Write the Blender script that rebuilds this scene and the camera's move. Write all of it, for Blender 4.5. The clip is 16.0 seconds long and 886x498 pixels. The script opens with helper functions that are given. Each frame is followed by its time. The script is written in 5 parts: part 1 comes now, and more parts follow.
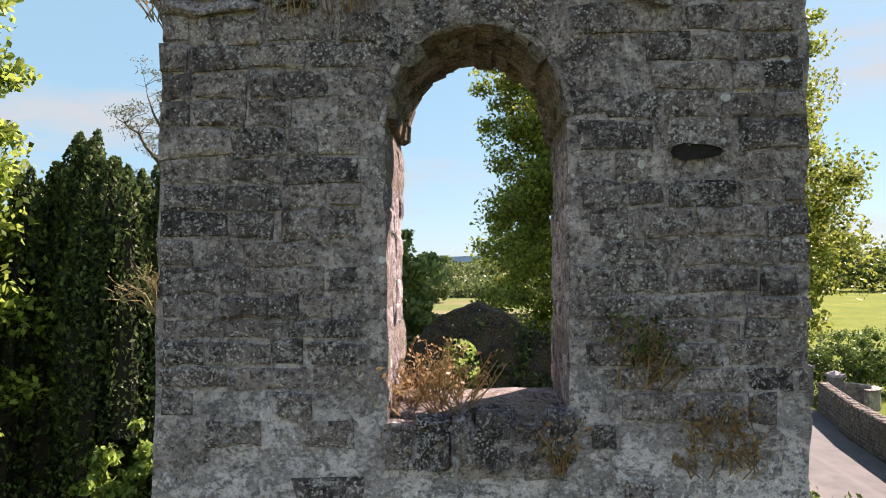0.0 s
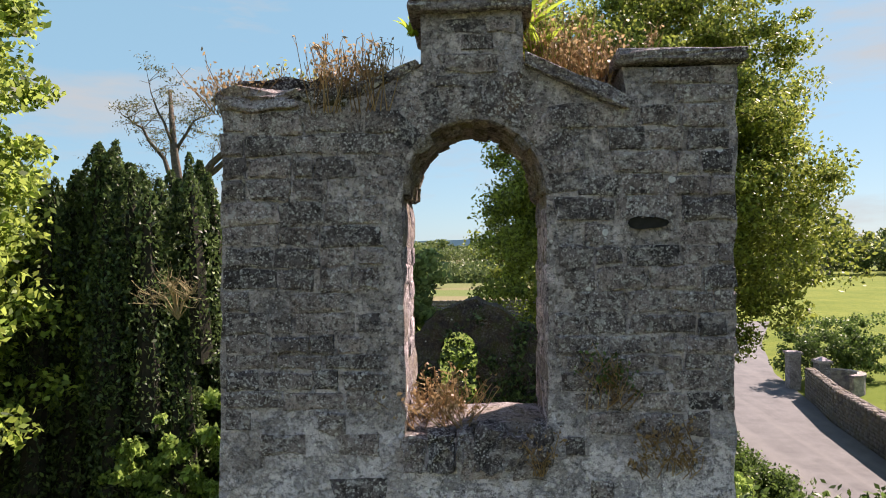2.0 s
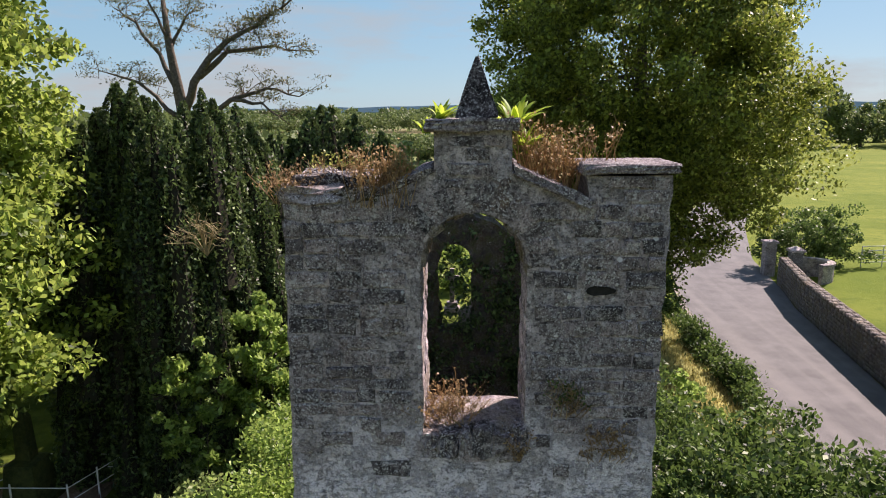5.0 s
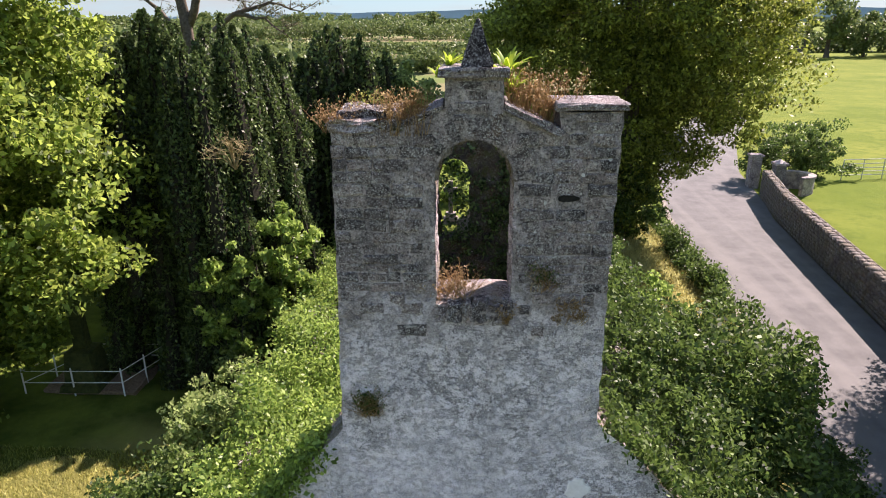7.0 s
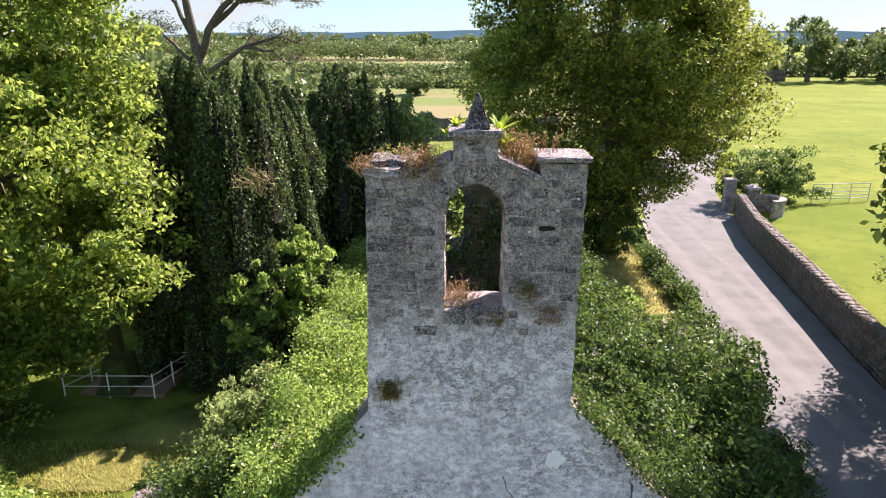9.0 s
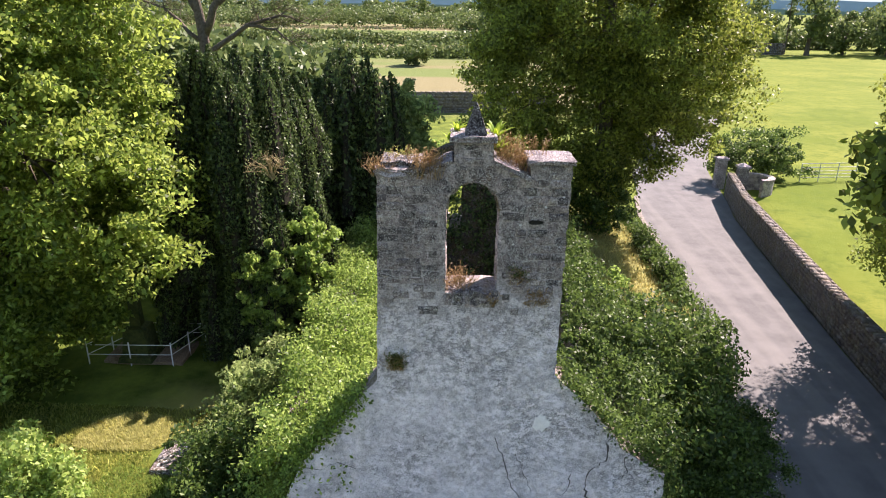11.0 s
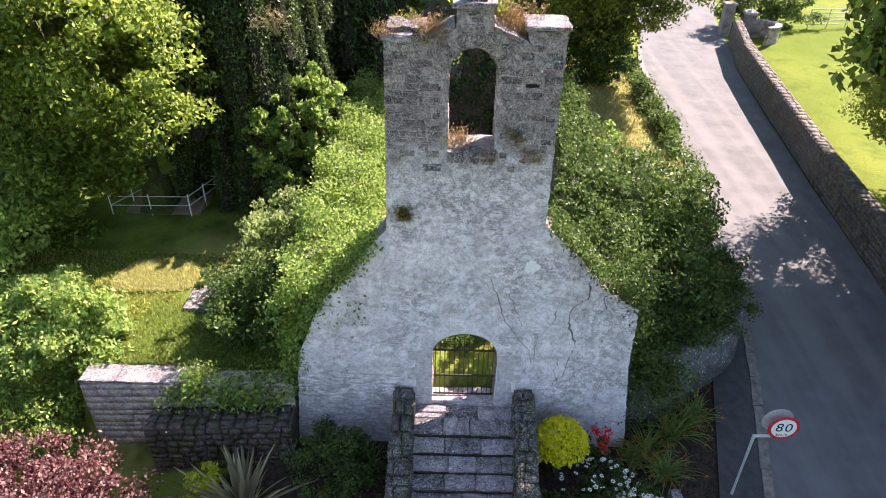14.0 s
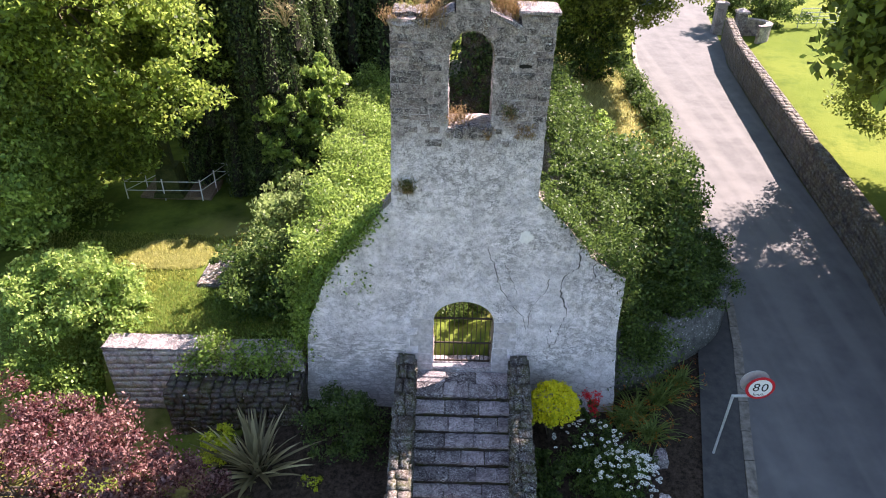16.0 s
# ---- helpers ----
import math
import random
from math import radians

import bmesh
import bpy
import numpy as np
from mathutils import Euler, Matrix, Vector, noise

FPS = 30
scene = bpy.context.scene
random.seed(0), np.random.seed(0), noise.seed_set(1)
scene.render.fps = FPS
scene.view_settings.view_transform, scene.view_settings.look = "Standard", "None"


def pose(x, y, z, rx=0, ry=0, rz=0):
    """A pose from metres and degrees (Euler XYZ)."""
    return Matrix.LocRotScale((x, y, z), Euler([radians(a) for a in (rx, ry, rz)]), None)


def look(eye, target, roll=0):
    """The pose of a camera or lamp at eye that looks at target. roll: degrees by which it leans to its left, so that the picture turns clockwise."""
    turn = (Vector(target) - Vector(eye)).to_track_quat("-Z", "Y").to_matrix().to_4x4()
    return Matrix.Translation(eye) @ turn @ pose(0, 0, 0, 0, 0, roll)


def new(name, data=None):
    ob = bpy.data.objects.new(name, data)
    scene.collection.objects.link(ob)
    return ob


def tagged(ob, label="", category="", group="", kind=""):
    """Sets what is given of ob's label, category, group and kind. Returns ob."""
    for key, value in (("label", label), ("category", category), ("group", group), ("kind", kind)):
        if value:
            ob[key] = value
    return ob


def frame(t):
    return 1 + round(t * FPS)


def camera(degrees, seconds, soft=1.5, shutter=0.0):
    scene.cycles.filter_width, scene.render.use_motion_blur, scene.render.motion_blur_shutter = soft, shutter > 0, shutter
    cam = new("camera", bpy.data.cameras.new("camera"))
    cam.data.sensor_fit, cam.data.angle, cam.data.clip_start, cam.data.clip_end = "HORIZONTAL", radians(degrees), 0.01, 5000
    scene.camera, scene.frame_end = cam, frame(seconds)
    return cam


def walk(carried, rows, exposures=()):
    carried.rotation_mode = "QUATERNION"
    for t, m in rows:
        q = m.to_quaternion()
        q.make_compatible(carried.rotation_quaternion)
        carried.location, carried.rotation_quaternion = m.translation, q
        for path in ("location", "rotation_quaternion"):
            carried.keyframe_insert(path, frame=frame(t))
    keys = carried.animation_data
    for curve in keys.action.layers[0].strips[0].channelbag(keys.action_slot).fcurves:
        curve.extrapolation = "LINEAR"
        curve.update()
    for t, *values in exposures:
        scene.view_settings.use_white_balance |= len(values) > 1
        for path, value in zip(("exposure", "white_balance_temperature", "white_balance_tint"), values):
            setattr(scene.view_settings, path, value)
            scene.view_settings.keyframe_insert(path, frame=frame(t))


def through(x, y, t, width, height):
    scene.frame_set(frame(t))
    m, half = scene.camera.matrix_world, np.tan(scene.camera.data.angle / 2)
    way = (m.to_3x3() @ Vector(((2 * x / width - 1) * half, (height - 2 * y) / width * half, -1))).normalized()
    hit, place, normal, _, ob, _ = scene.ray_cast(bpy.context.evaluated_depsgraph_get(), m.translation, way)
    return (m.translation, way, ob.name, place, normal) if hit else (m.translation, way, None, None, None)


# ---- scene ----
cam = camera(67.0, 16.0, soft=1.0)
PATH = [
    (0, (0.001, -2.894, 6.489), (-0.286, 2.096, 6.604), -0.31),
    (0.5, (0.002, -3.054, 6.512), (-0.276, 1.938, 6.561), -0.32),
    (1, (0.005, -3.241, 6.535), (-0.270, 1.751, 6.565), -0.38),
    (1.5, (0.004, -3.449, 6.646), (-0.269, 1.544, 6.664), -0.46),
    (2, (0.003, -3.658, 6.835), (-0.265, 1.335, 6.827), -0.53),
    (2.5, (0.007, -3.861, 7.051), (-0.254, 1.132, 7.016), -0.59),
    (3, (0.005, -4.044, 7.285), (-0.242, 0.950, 7.222), -0.62),
    (5.5, (-0.023, -5.091, 8.313), (-0.257, -0.235, 7.147), -0.44),
    (6, (-0.001, -5.455, 8.313), (-0.256, -0.624, 7.051), -0.55),
    (6.5, (-0.021, -5.938, 8.467), (-0.255, -1.163, 7.002), -0.50),
    (7, (-0.059, -6.455, 8.642), (-0.260, -1.731, 7.016), -0.41),
    (7.5, (-0.087, -6.925, 8.797), (-0.274, -2.214, 7.130), -0.29),
    (8, (-0.111, -7.395, 8.954), (-0.287, -2.660, 7.357), -0.19),
    (8.5, (-0.168, -7.899, 9.121), (-0.311, -3.130, 7.625), -0.16),
    (11, (-0.247, -9.378, 9.939), (-0.348, -4.682, 8.224), 0.65),
    (11.5, (-0.236, -9.525, 10.124), (-0.333, -4.941, 8.130), 0.68),
    (12, (-0.243, -9.673, 10.319), (-0.331, -5.221, 8.045), 0.68),
    (12.5, (-0.258, -9.802, 10.446), (-0.337, -5.486, 7.923), 0.73),
    (13, (-0.271, -9.916, 10.500), (-0.344, -5.702, 7.811), 0.73),
    (13.5, (-0.282, -10.079, 10.515), (-0.353, -5.887, 7.791), 0.73),
    (14, (-0.294, -10.256, 10.525), (-0.364, -6.064, 7.801), 0.74),
    (14.5, (-0.303, -10.499, 10.524), (-0.372, -6.302, 7.806), 0.79),
    (15, (-0.302, -10.779, 10.515), (-0.371, -6.578, 7.805), 0.80),
    (15.5, (-0.293, -11.099, 10.511), (-0.362, -6.892, 7.809), 0.77),
    (16, (-0.291, -11.410, 10.522), (-0.356, -7.204, 7.818), 0.81),
]
EXPOSURES = [(0, 1.60, 7300, 31), (3, 1.22, 7000, 28), (5.5, 1.10, 6850, 30), (7, 1.48, 6900, 30), (8.5, 1.8, 6850, 30), (11, 1.68, 6850, 30), (13, 2.05, 6850, 30), (16, 2.08, 6850, 30)]
walk(cam, [(t, look(eye, target, roll)) for t, eye, target, roll in PATH], EXPOSURES)

# ---- daylight ----
SUN_TO = Vector((0.72, 0.62, 0.93)).normalized()
world = bpy.data.worlds.new("world")
scene.world = world
world.use_nodes = True
wn = world.node_tree
wn.nodes.clear()
sky = wn.nodes.new("ShaderNodeTexSky")
sky.sky_type, sky.sun_disc = "NISHITA", False
sky.sun_elevation = math.asin(SUN_TO.z)
sky.sun_rotation = math.atan2(SUN_TO.x, SUN_TO.y)
sky.air_density, sky.dust_density, sky.ozone_density = 0.9, 0.25, 1.4
wb = wn.nodes.new("ShaderNodeBackground")
wb.inputs["Strength"].default_value = 0.115
wo = wn.nodes.new("ShaderNodeOutputWorld")
# thin high haze evens the sky out: no part of it is very bright or very deep
last = sky.outputs[0]
for blend, colour in (("DARKEN", (0.80, 1.85, 2.35, 1)), ("LIGHTEN", (0.60, 1.20, 1.55, 1))):
    m = wn.nodes.new("ShaderNodeMix")
    m.data_type, m.blend_type = "RGBA", blend
    m.inputs[0].default_value = 0.85
    m.inputs[7].default_value = colour
    wn.links.new(last, m.inputs[6])
    last = m.outputs[2]
# thin white cloud lying low round the horizon
tc = wn.nodes.new("ShaderNodeTexCoord")
mp = wn.nodes.new("ShaderNodeMapping")
mp.inputs["Scale"].default_value = (1.6, 1.6, 7.0)
wn.links.new(tc.outputs["Generated"], mp.inputs["Vector"])
cl = wn.nodes.new("ShaderNodeTexNoise")
cl.inputs["Scale"].default_value, cl.inputs["Detail"].default_value, cl.inputs["Roughness"].default_value = 1.7, 8, 0.62
wn.links.new(mp.outputs[0], cl.inputs["Vector"])
edge = wn.nodes.new("ShaderNodeMapRange")
for k, q in zip(("From Min", "From Max", "To Min", "To Max"), (0.48, 0.68, 0.0, 0.75)):
    edge.inputs[k].default_value = q
wn.links.new(cl.outputs[0], edge.inputs["Value"])
cm = wn.nodes.new("ShaderNodeMix")
cm.data_type = "RGBA"
wn.links.new(edge.outputs[0], cm.inputs[0])
wn.links.new(last, cm.inputs[6])
cm.inputs[7].default_value = (1.9, 2.15, 2.12, 1)
wn.links.new(cm.outputs[2], wb.inputs["Color"])
wn.links.new(wb.outputs[0], wo.inputs["Surface"])
sun = new("sun", bpy.data.lights.new("sun", "SUN"))
sun.data.energy, sun.data.angle, sun.data.color = 4.9, radians(0.55), (1.0, 0.94, 0.84)
sun.matrix_world = look(SUN_TO * 60, (0, 0, 0))


# ---- materials ----
class Net:
    """A small node-building aid for one material."""

    def __init__(self, name):
        self.mat = bpy.data.materials.new(name)
        self.mat.use_nodes = True
        self.t = self.mat.node_tree
        self.t.nodes.clear()
        self.out = self.t.nodes.new("ShaderNodeOutputMaterial")
        self.pos = self.t.nodes.new("ShaderNodeNewGeometry").outputs["Position"]

    def node(self, kind, **sockets):
        n = self.t.nodes.new(kind)
        for k, v in sockets.items():
            self.put(n.inputs[k.replace("_", " ")], v)
        return n

    def put(self, socket, v):
        if isinstance(v, bpy.types.NodeSocket):
            self.t.links.new(v, socket)
        elif isinstance(v, tuple) and len(v) == 3 and socket.type == "RGBA":
            socket.default_value = (*v, 1)
        else:
            socket.default_value = v

    def noise(self, scale, detail=4, rough=0.55, vec=None, dist=0.0):
        n = self.node("ShaderNodeTexNoise", Scale=scale, Detail=detail, Roughness=rough, Distortion=dist)
        self.t.links.new(vec or self.pos, n.inputs["Vector"])
        return n.outputs[0]

    def stretch(self, x, y, z):
        n = self.node("ShaderNodeMapping")
        n.inputs["Scale"].default_value = (x, y, z)
        self.t.links.new(self.pos, n.inputs["Vector"])
        return n.outputs[0]

    def voronoi(self, scale, vec=None, feature="F1"):
        n = self.node("ShaderNodeTexVoronoi", Scale=scale)
        n.feature = feature
        self.t.links.new(vec or self.pos, n.inputs["Vector"])
        return n.outputs["Distance"]

    def step(self, v, lo, hi, a=0.0, b=1.0):
        n = self.node("ShaderNodeMapRange", Value=v)
        for k, q in zip(("From Min", "From Max", "To Min", "To Max"), (lo, hi, a, b)):
            self.put(n.inputs[k], q)
        return n.outputs[0]

    def maths(self, op, a, b=0.0):
        n = self.t.nodes.new("ShaderNodeMath")
        n.operation = op
        self.put(n.inputs[0], a), self.put(n.inputs[1], b)
        return n.outputs[0]

    def mix(self, f, a, b, kind="MIX"):
        n = self.t.nodes.new("ShaderNodeMix")
        n.data_type, n.blend_type = "RGBA", kind
        self.put(n.inputs[0], f), self.put(n.inputs[6], a), self.put(n.inputs[7], b)
        return n.outputs[2]

    def rand_island(self):
        return self.t.nodes.new("ShaderNodeNewGeometry").outputs["Random Per Island"]

    def rand_object(self):
        return self.t.nodes.new("ShaderNodeObjectInfo").outputs["Random"]

    def axis(self, i):
        n = self.t.nodes.new("ShaderNodeSeparateXYZ")
        self.t.links.new(self.pos, n.inputs[0])
        return n.outputs[i]

    def done(self, colour, rough=0.85, bump=None, depth=0.02, strength=0.6, metal=0.0, spec=0.3, through=None, share=0.35):
        p = self.node("ShaderNodeBsdfPrincipled", Roughness=rough, Metallic=metal)
        p.inputs["Specular IOR Level"].default_value = spec
        self.put(p.inputs["Base Color"], colour)
        if bump is not None:
            n = self.node("ShaderNodeBump", Height=bump, Distance=depth, Strength=strength)
            self.t.links.new(n.outputs[0], p.inputs["Normal"])
        last = p.outputs[0]
        if through is not None:
            tr = self.node("ShaderNodeBsdfTranslucent")
            self.put(tr.inputs["Color"], through)
            m = self.node("ShaderNodeMixShader")
            m.inputs[0].default_value = share
            self.t.links.new(last, m.inputs[1]), self.t.links.new(tr.outputs[0], m.inputs[2])
            last = m.outputs[0]
        self.t.links.new(last, self.out.inputs["Surface"])
        return self.mat


def lichen(n, colour, amount=0.5):
    """Pale crusts and specks of lichen, with dark pits, over a stone colour."""
    pits = n.step(n.noise(34, 7, 0.8), 0.535, 0.55, 0.0, 0.8)
    colour = n.mix(pits, colour, n.mix(1.0, colour, (0.28, 0.27, 0.28), "MULTIPLY"))
    where = n.step(n.noise(2.6, 8, 0.75), 0.36, 0.62)
    fine = n.maths("MULTIPLY", n.step(n.noise(60, 4, 0.65), 0.565, 0.58), where)
    colour = n.mix(n.maths("MULTIPLY", fine, amount), colour, (0.80, 0.78, 0.77))
    crust = n.maths("MULTIPLY", n.step(n.noise(19, 8, 0.8), 0.55, 0.565), n.step(n.noise(1.9, 5, 0.7), 0.40, 0.60))
    colour = n.mix(n.maths("MULTIPLY", crust, amount * 0.85), colour, (0.66, 0.64, 0.63))
    warp = n.node("ShaderNodeTexNoise", Scale=55.0, Detail=3.0)
    n.t.links.new(n.pos, warp.inputs["Vector"])
    bent = n.mix(0.022, n.pos, warp.outputs["Color"], "ADD")
    dots = n.maths("MULTIPLY", n.step(n.voronoi(52, vec=bent), 0.27, 0.24), n.step(n.noise(6, 8, 0.8), 0.47, 0.55))
    colour = n.mix(n.maths("MULTIPLY", dots, amount), colour, (0.92, 0.89, 0.90))
    spots = n.maths("MULTIPLY", n.step(n.voronoi(19, vec=bent), 0.20, 0.18), n.step(n.noise(1.3, 6, 0.7), 0.48, 0.56))
    colour = n.mix(n.maths("MULTIPLY", spots, amount), colour, (0.80, 0.78, 0.78))
    big = n.step(n.voronoi(3.1), 0.068, 0.060)
    return n.mix(n.maths("MULTIPLY", big, 0.8), colour, (0.80, 0.79, 0.79))


def stone_colour(n, dark=1.0):
    g = n.noise(4.5, 12, 0.82)
    c = n.mix(n.step(g, 0.40, 0.62), (0.112 * dark, 0.097 * dark, 0.107 * dark), (0.42 * dark, 0.373 * dark, 0.39 * dark))
    f = n.noise(26, 8, 0.82)
    c = n.mix(n.step(f, 0.46, 0.54), n.mix(1.0, c, (0.48, 0.47, 0.48), "MULTIPLY"), c)
    return c


def smears(n, colour, amount):
    """Old lime mortar smeared across the stones in level streaks."""
    v = n.stretch(1.0, 1.0, 2.3)
    s = n.step(n.noise(4.2, 13, 0.80, vec=v), 0.515, 0.533)
    lime = n.mix(n.step(n.noise(30, 6, 0.75), 0.42, 0.58), (0.34, 0.305, 0.31), (0.68, 0.63, 0.635))
    return n.mix(n.maths("MULTIPLY", s, amount), colour, lime)


def mat_wall():
    """Rubble masonry above, worn pale lime render below."""
    n = Net("masonry_and_render")
    z = n.axis(2)
    mort = n.mix(n.step(n.noise(5, 9, 0.8), 0.40, 0.60), (0.17, 0.145, 0.146), (0.58, 0.50, 0.50))
    mort = n.mix(n.step(n.noise(30, 6, 0.75), 0.54, 0.57, 0.0, 0.7), mort, (0.075, 0.068, 0.07))
    mort = lichen(n, mort, 0.45)
    wide = n.stretch(0.9, 1.0, 1.15)
    ren = n.mix(n.step(n.noise(1.7, 12, 0.80), 0.38, 0.58), (0.56, 0.512, 0.55), (0.97, 0.89, 0.955))
    patchy = n.step(n.noise(0.75, 10, 0.72), 0.47, 0.57, 0.0, 1.0)
    patchy = n.maths("MINIMUM", n.maths("ADD", n.maths("MULTIPLY", patchy, 0.85), n.maths("ADD", n.step(z, 3.9, 5.5, 0.0, 0.8), n.maths("MULTIPLY", n.step(n.axis(0), 1.7, 2.7), n.step(z, 1.0, 2.2, 0.0, 0.8)))), 1.0)
    flake = n.step(n.noise(6.5, 14, 0.82, vec=wide), 0.505, 0.535)
    ren = n.mix(n.maths("MULTIPLY", n.maths("MULTIPLY", flake, patchy), 0.75), ren, (0.225, 0.205, 0.222))
    mid = n.step(n.noise(23, 9, 0.85, vec=wide), 0.532, 0.547, 0.0, 0.85)
    ren = n.mix(n.maths("MULTIPLY", mid, n.step(patchy, 0.0, 1.0, 0.06, 1.0)), ren, (0.125, 0.113, 0.124))
    ren = n.mix(n.maths("MULTIPLY", n.step(n.noise(52, 5, 0.75), 0.555, 0.570, 0.0, 0.75), n.step(patchy, 0.0, 1.0, 0.5, 1.0)), ren, (0.20, 0.185, 0.195))
    ren = n.mix(n.step(n.noise(41, 5, 0.75), 0.565, 0.58, 0.0, 0.85), ren, (0.92, 0.91, 0.91))
    streak = n.noise(1.0, 9, 0.7, vec=n.stretch(3.2, 3.2, 0.55))
    ren = n.mix(n.step(streak, 0.57, 0.75, 0.0, 0.35), ren, (0.24, 0.225, 0.23))
    foot = n.step(n.maths("ADD", z, n.noise(2.4, 4)), 0.75, 0.25, 0.0, 0.55)
    ren = n.mix(foot, ren, n.mix(n.step(n.voronoi(5.5, vec=wide, feature="DISTANCE_TO_EDGE"), 0.02, 0.08), (0.12, 0.11, 0.11), (0.42, 0.40, 0.41)))
    low = n.maths("MULTIPLY", n.step(n.maths("ADD", z, n.noise(1.6, 6, 0.7)), 1.5, 1.1), n.step(n.axis(0), -1.2, -1.28))
    beds = n.step(n.noise(3.4, 8, 0.75, vec=n.stretch(0.9, 1.0, 3.2)), 0.46, 0.56, 0.0, 0.8)
    ren = n.mix(n.maths("MULTIPLY", low, beds), ren, (0.33, 0.31, 0.32))
    hi = n.maths("ADD", z, n.step(n.noise(1.7, 12, 0.78), 0.2, 0.8, -1.7, 1.7))
    f = n.step(hi, 6.2, 5.2)
    col = n.mix(f, mort, ren)
    h = n.maths("ADD", n.noise(13, 10, 0.78), n.maths("MULTIPLY", n.noise(3, 4), 0.8))
    h = n.maths("SUBTRACT", h, n.maths("MULTIPLY", flake, 0.3))
    return n.done(col, 0.92, h, 0.02, 0.9, spec=0.12)


def mat_stone(name, dark=1.0, warm=None, moss=0.0, speck=0.6, lime=0.0):
    n = Net(name)
    c = stone_colour(n, dark)
    r = n.rand_object()
    c = n.mix(1.0, c, n.mix(r, (0.45, 0.43, 0.45), (1.5, 1.43, 1.42)), "MULTIPLY")
    if warm:
        c = n.mix(n.step(n.noise(3, 6, 0.7), 0.4, 0.65), c, warm)
    if moss:
        c = n.mix(n.maths("MULTIPLY", n.step(n.noise(4.5, 8, 0.75), 0.47, 0.58), moss), c, (0.06, 0.065, 0.015))
    if lime:
        c = smears(n, c, lime)
    c = lichen(n, c, speck)
    return n.done(c, 0.92, n.noise(15, 10, 0.80), 0.035, 1.0, spec=0.12)


def mat_masonry():
    """Dark coursed limestone: each stone of its own grey, crusted here and there with lime and lichen."""
    n = Net("weathered_limestone")
    r = n.rand_object()
    c = n.mix(n.step(n.noise(6.5, 10, 0.75), 0.38, 0.64), (0.108, 0.092, 0.093), (0.345, 0.297, 0.297))
    c = n.mix(1.0, c, n.mix(r, (0.46, 0.46, 0.49), (1.62, 1.53, 1.5)), "MULTIPLY")
    c = n.mix(n.step(n.noise(40, 7, 0.8), 0.53, 0.56, 0.0, 0.65), c, (0.032, 0.030, 0.032))
    lime = n.mix(n.step(n.noise(30, 6, 0.75), 0.42, 0.58), (0.28, 0.245, 0.245), (0.56, 0.50, 0.495))
    c = n.mix(n.step(n.noise(5.0, 12, 0.78, vec=n.stretch(1.0, 1.0, 1.9)), 0.545, 0.575, 0.0, 0.72), c, lime)
    rust = n.maths("MULTIPLY", n.step(n.noise(1.1, 5, 0.6), 0.60, 0.68), n.step(n.noise(14, 7, 0.75), 0.45, 0.60))
    c = n.mix(n.maths("MULTIPLY", rust, 0.75), c, (0.19, 0.105, 0.05))
    c = lichen(n, c, 0.62)
    return n.done(c, 0.92, n.noise(15, 10, 0.80), 0.03, 1.0, spec=0.12)


def mat_leaf(name, dark, light, through=None, share=0.3, rough=0.5):
    n = Net(name)
    r = n.rand_island()
    c = n.mix(n.maths("POWER", r, 1.5), dark, light)
    c = n.mix(n.step(n.noise(0.7, 3), 0.35, 0.65, 0.0, 0.45), c, n.mix(1.0, c, (1.2, 1.12, 0.65), "MULTIPLY"))
    t = through or tuple(min(1.0, 2.2 * v) for v in light)
    return n.done(c, rough, spec=0.25, through=n.mix(r, tuple(0.6 * v for v in t), t), share=share)


def mat_ground():
    n = Net("grass_and_soil")
    y, x = n.axis(1), n.axis(0)
    g = n.mix(n.step(n.noise(0.9, 6, 0.65), 0.35, 0.65), (0.055, 0.085, 0.015), (0.16, 0.20, 0.035))
    dry = n.mix(n.noise(3, 5), (0.38, 0.31, 0.13), (0.24, 0.24, 0.07))
    near = n.mix(n.maths("MULTIPLY", n.step(n.noise(0.35, 4), 0.50, 0.60), n.step(n.maths("SUBTRACT", y, x), 15.0, 10.0)), g, dry)
    soil = n.mix(n.step(n.noise(9, 10, 0.8), 0.4, 0.62), (0.018, 0.013, 0.010), (0.085, 0.06, 0.045))
    bank = n.maths("SUBTRACT", y, n.maths("MULTIPLY", n.maths("MAXIMUM", n.maths("SUBTRACT", x, 3.4), 0.0), 0.85))
    front = n.maths("MULTIPLY", n.step(bank, 0.4, 0.1), n.step(n.maths("ADD", x, n.step(n.noise(0.8, 6, 0.65), 0.2, 0.8, -2.2, 2.2)), -5.6, -5.0))
    near = n.mix(front, near, soil)
    mead = n.mix(n.step(n.noise(0.12, 6, 0.6), 0.35, 0.68), (0.098, 0.138, 0.016), (0.17, 0.195, 0.033))
    mead = n.mix(n.step(n.noise(0.9, 7, 0.78), 0.48, 0.62, 0, 0.8), mead, (0.08, 0.12, 0.016))
    near = n.mix(n.step(n.maths("SUBTRACT", x, n.maths("MULTIPLY", y, 0.14)), 10.5, 11.5), near, mead)
    bands = n.noise(1.0, 3, 0.5, vec=n.stretch(0.004, 0.022, 0.02))
    far = n.mix(n.step(bands, 0.47, 0.53), (0.12, 0.155, 0.05), (0.19, 0.17, 0.09))
    far = n.mix(n.step(x, 15, 22), far, mead)
    col = n.mix(n.step(y, 50, 62), near, far)
    return n.done(col, 0.95, n.noise(22, 6, 0.7), 0.05, 0.7, spec=0.1)


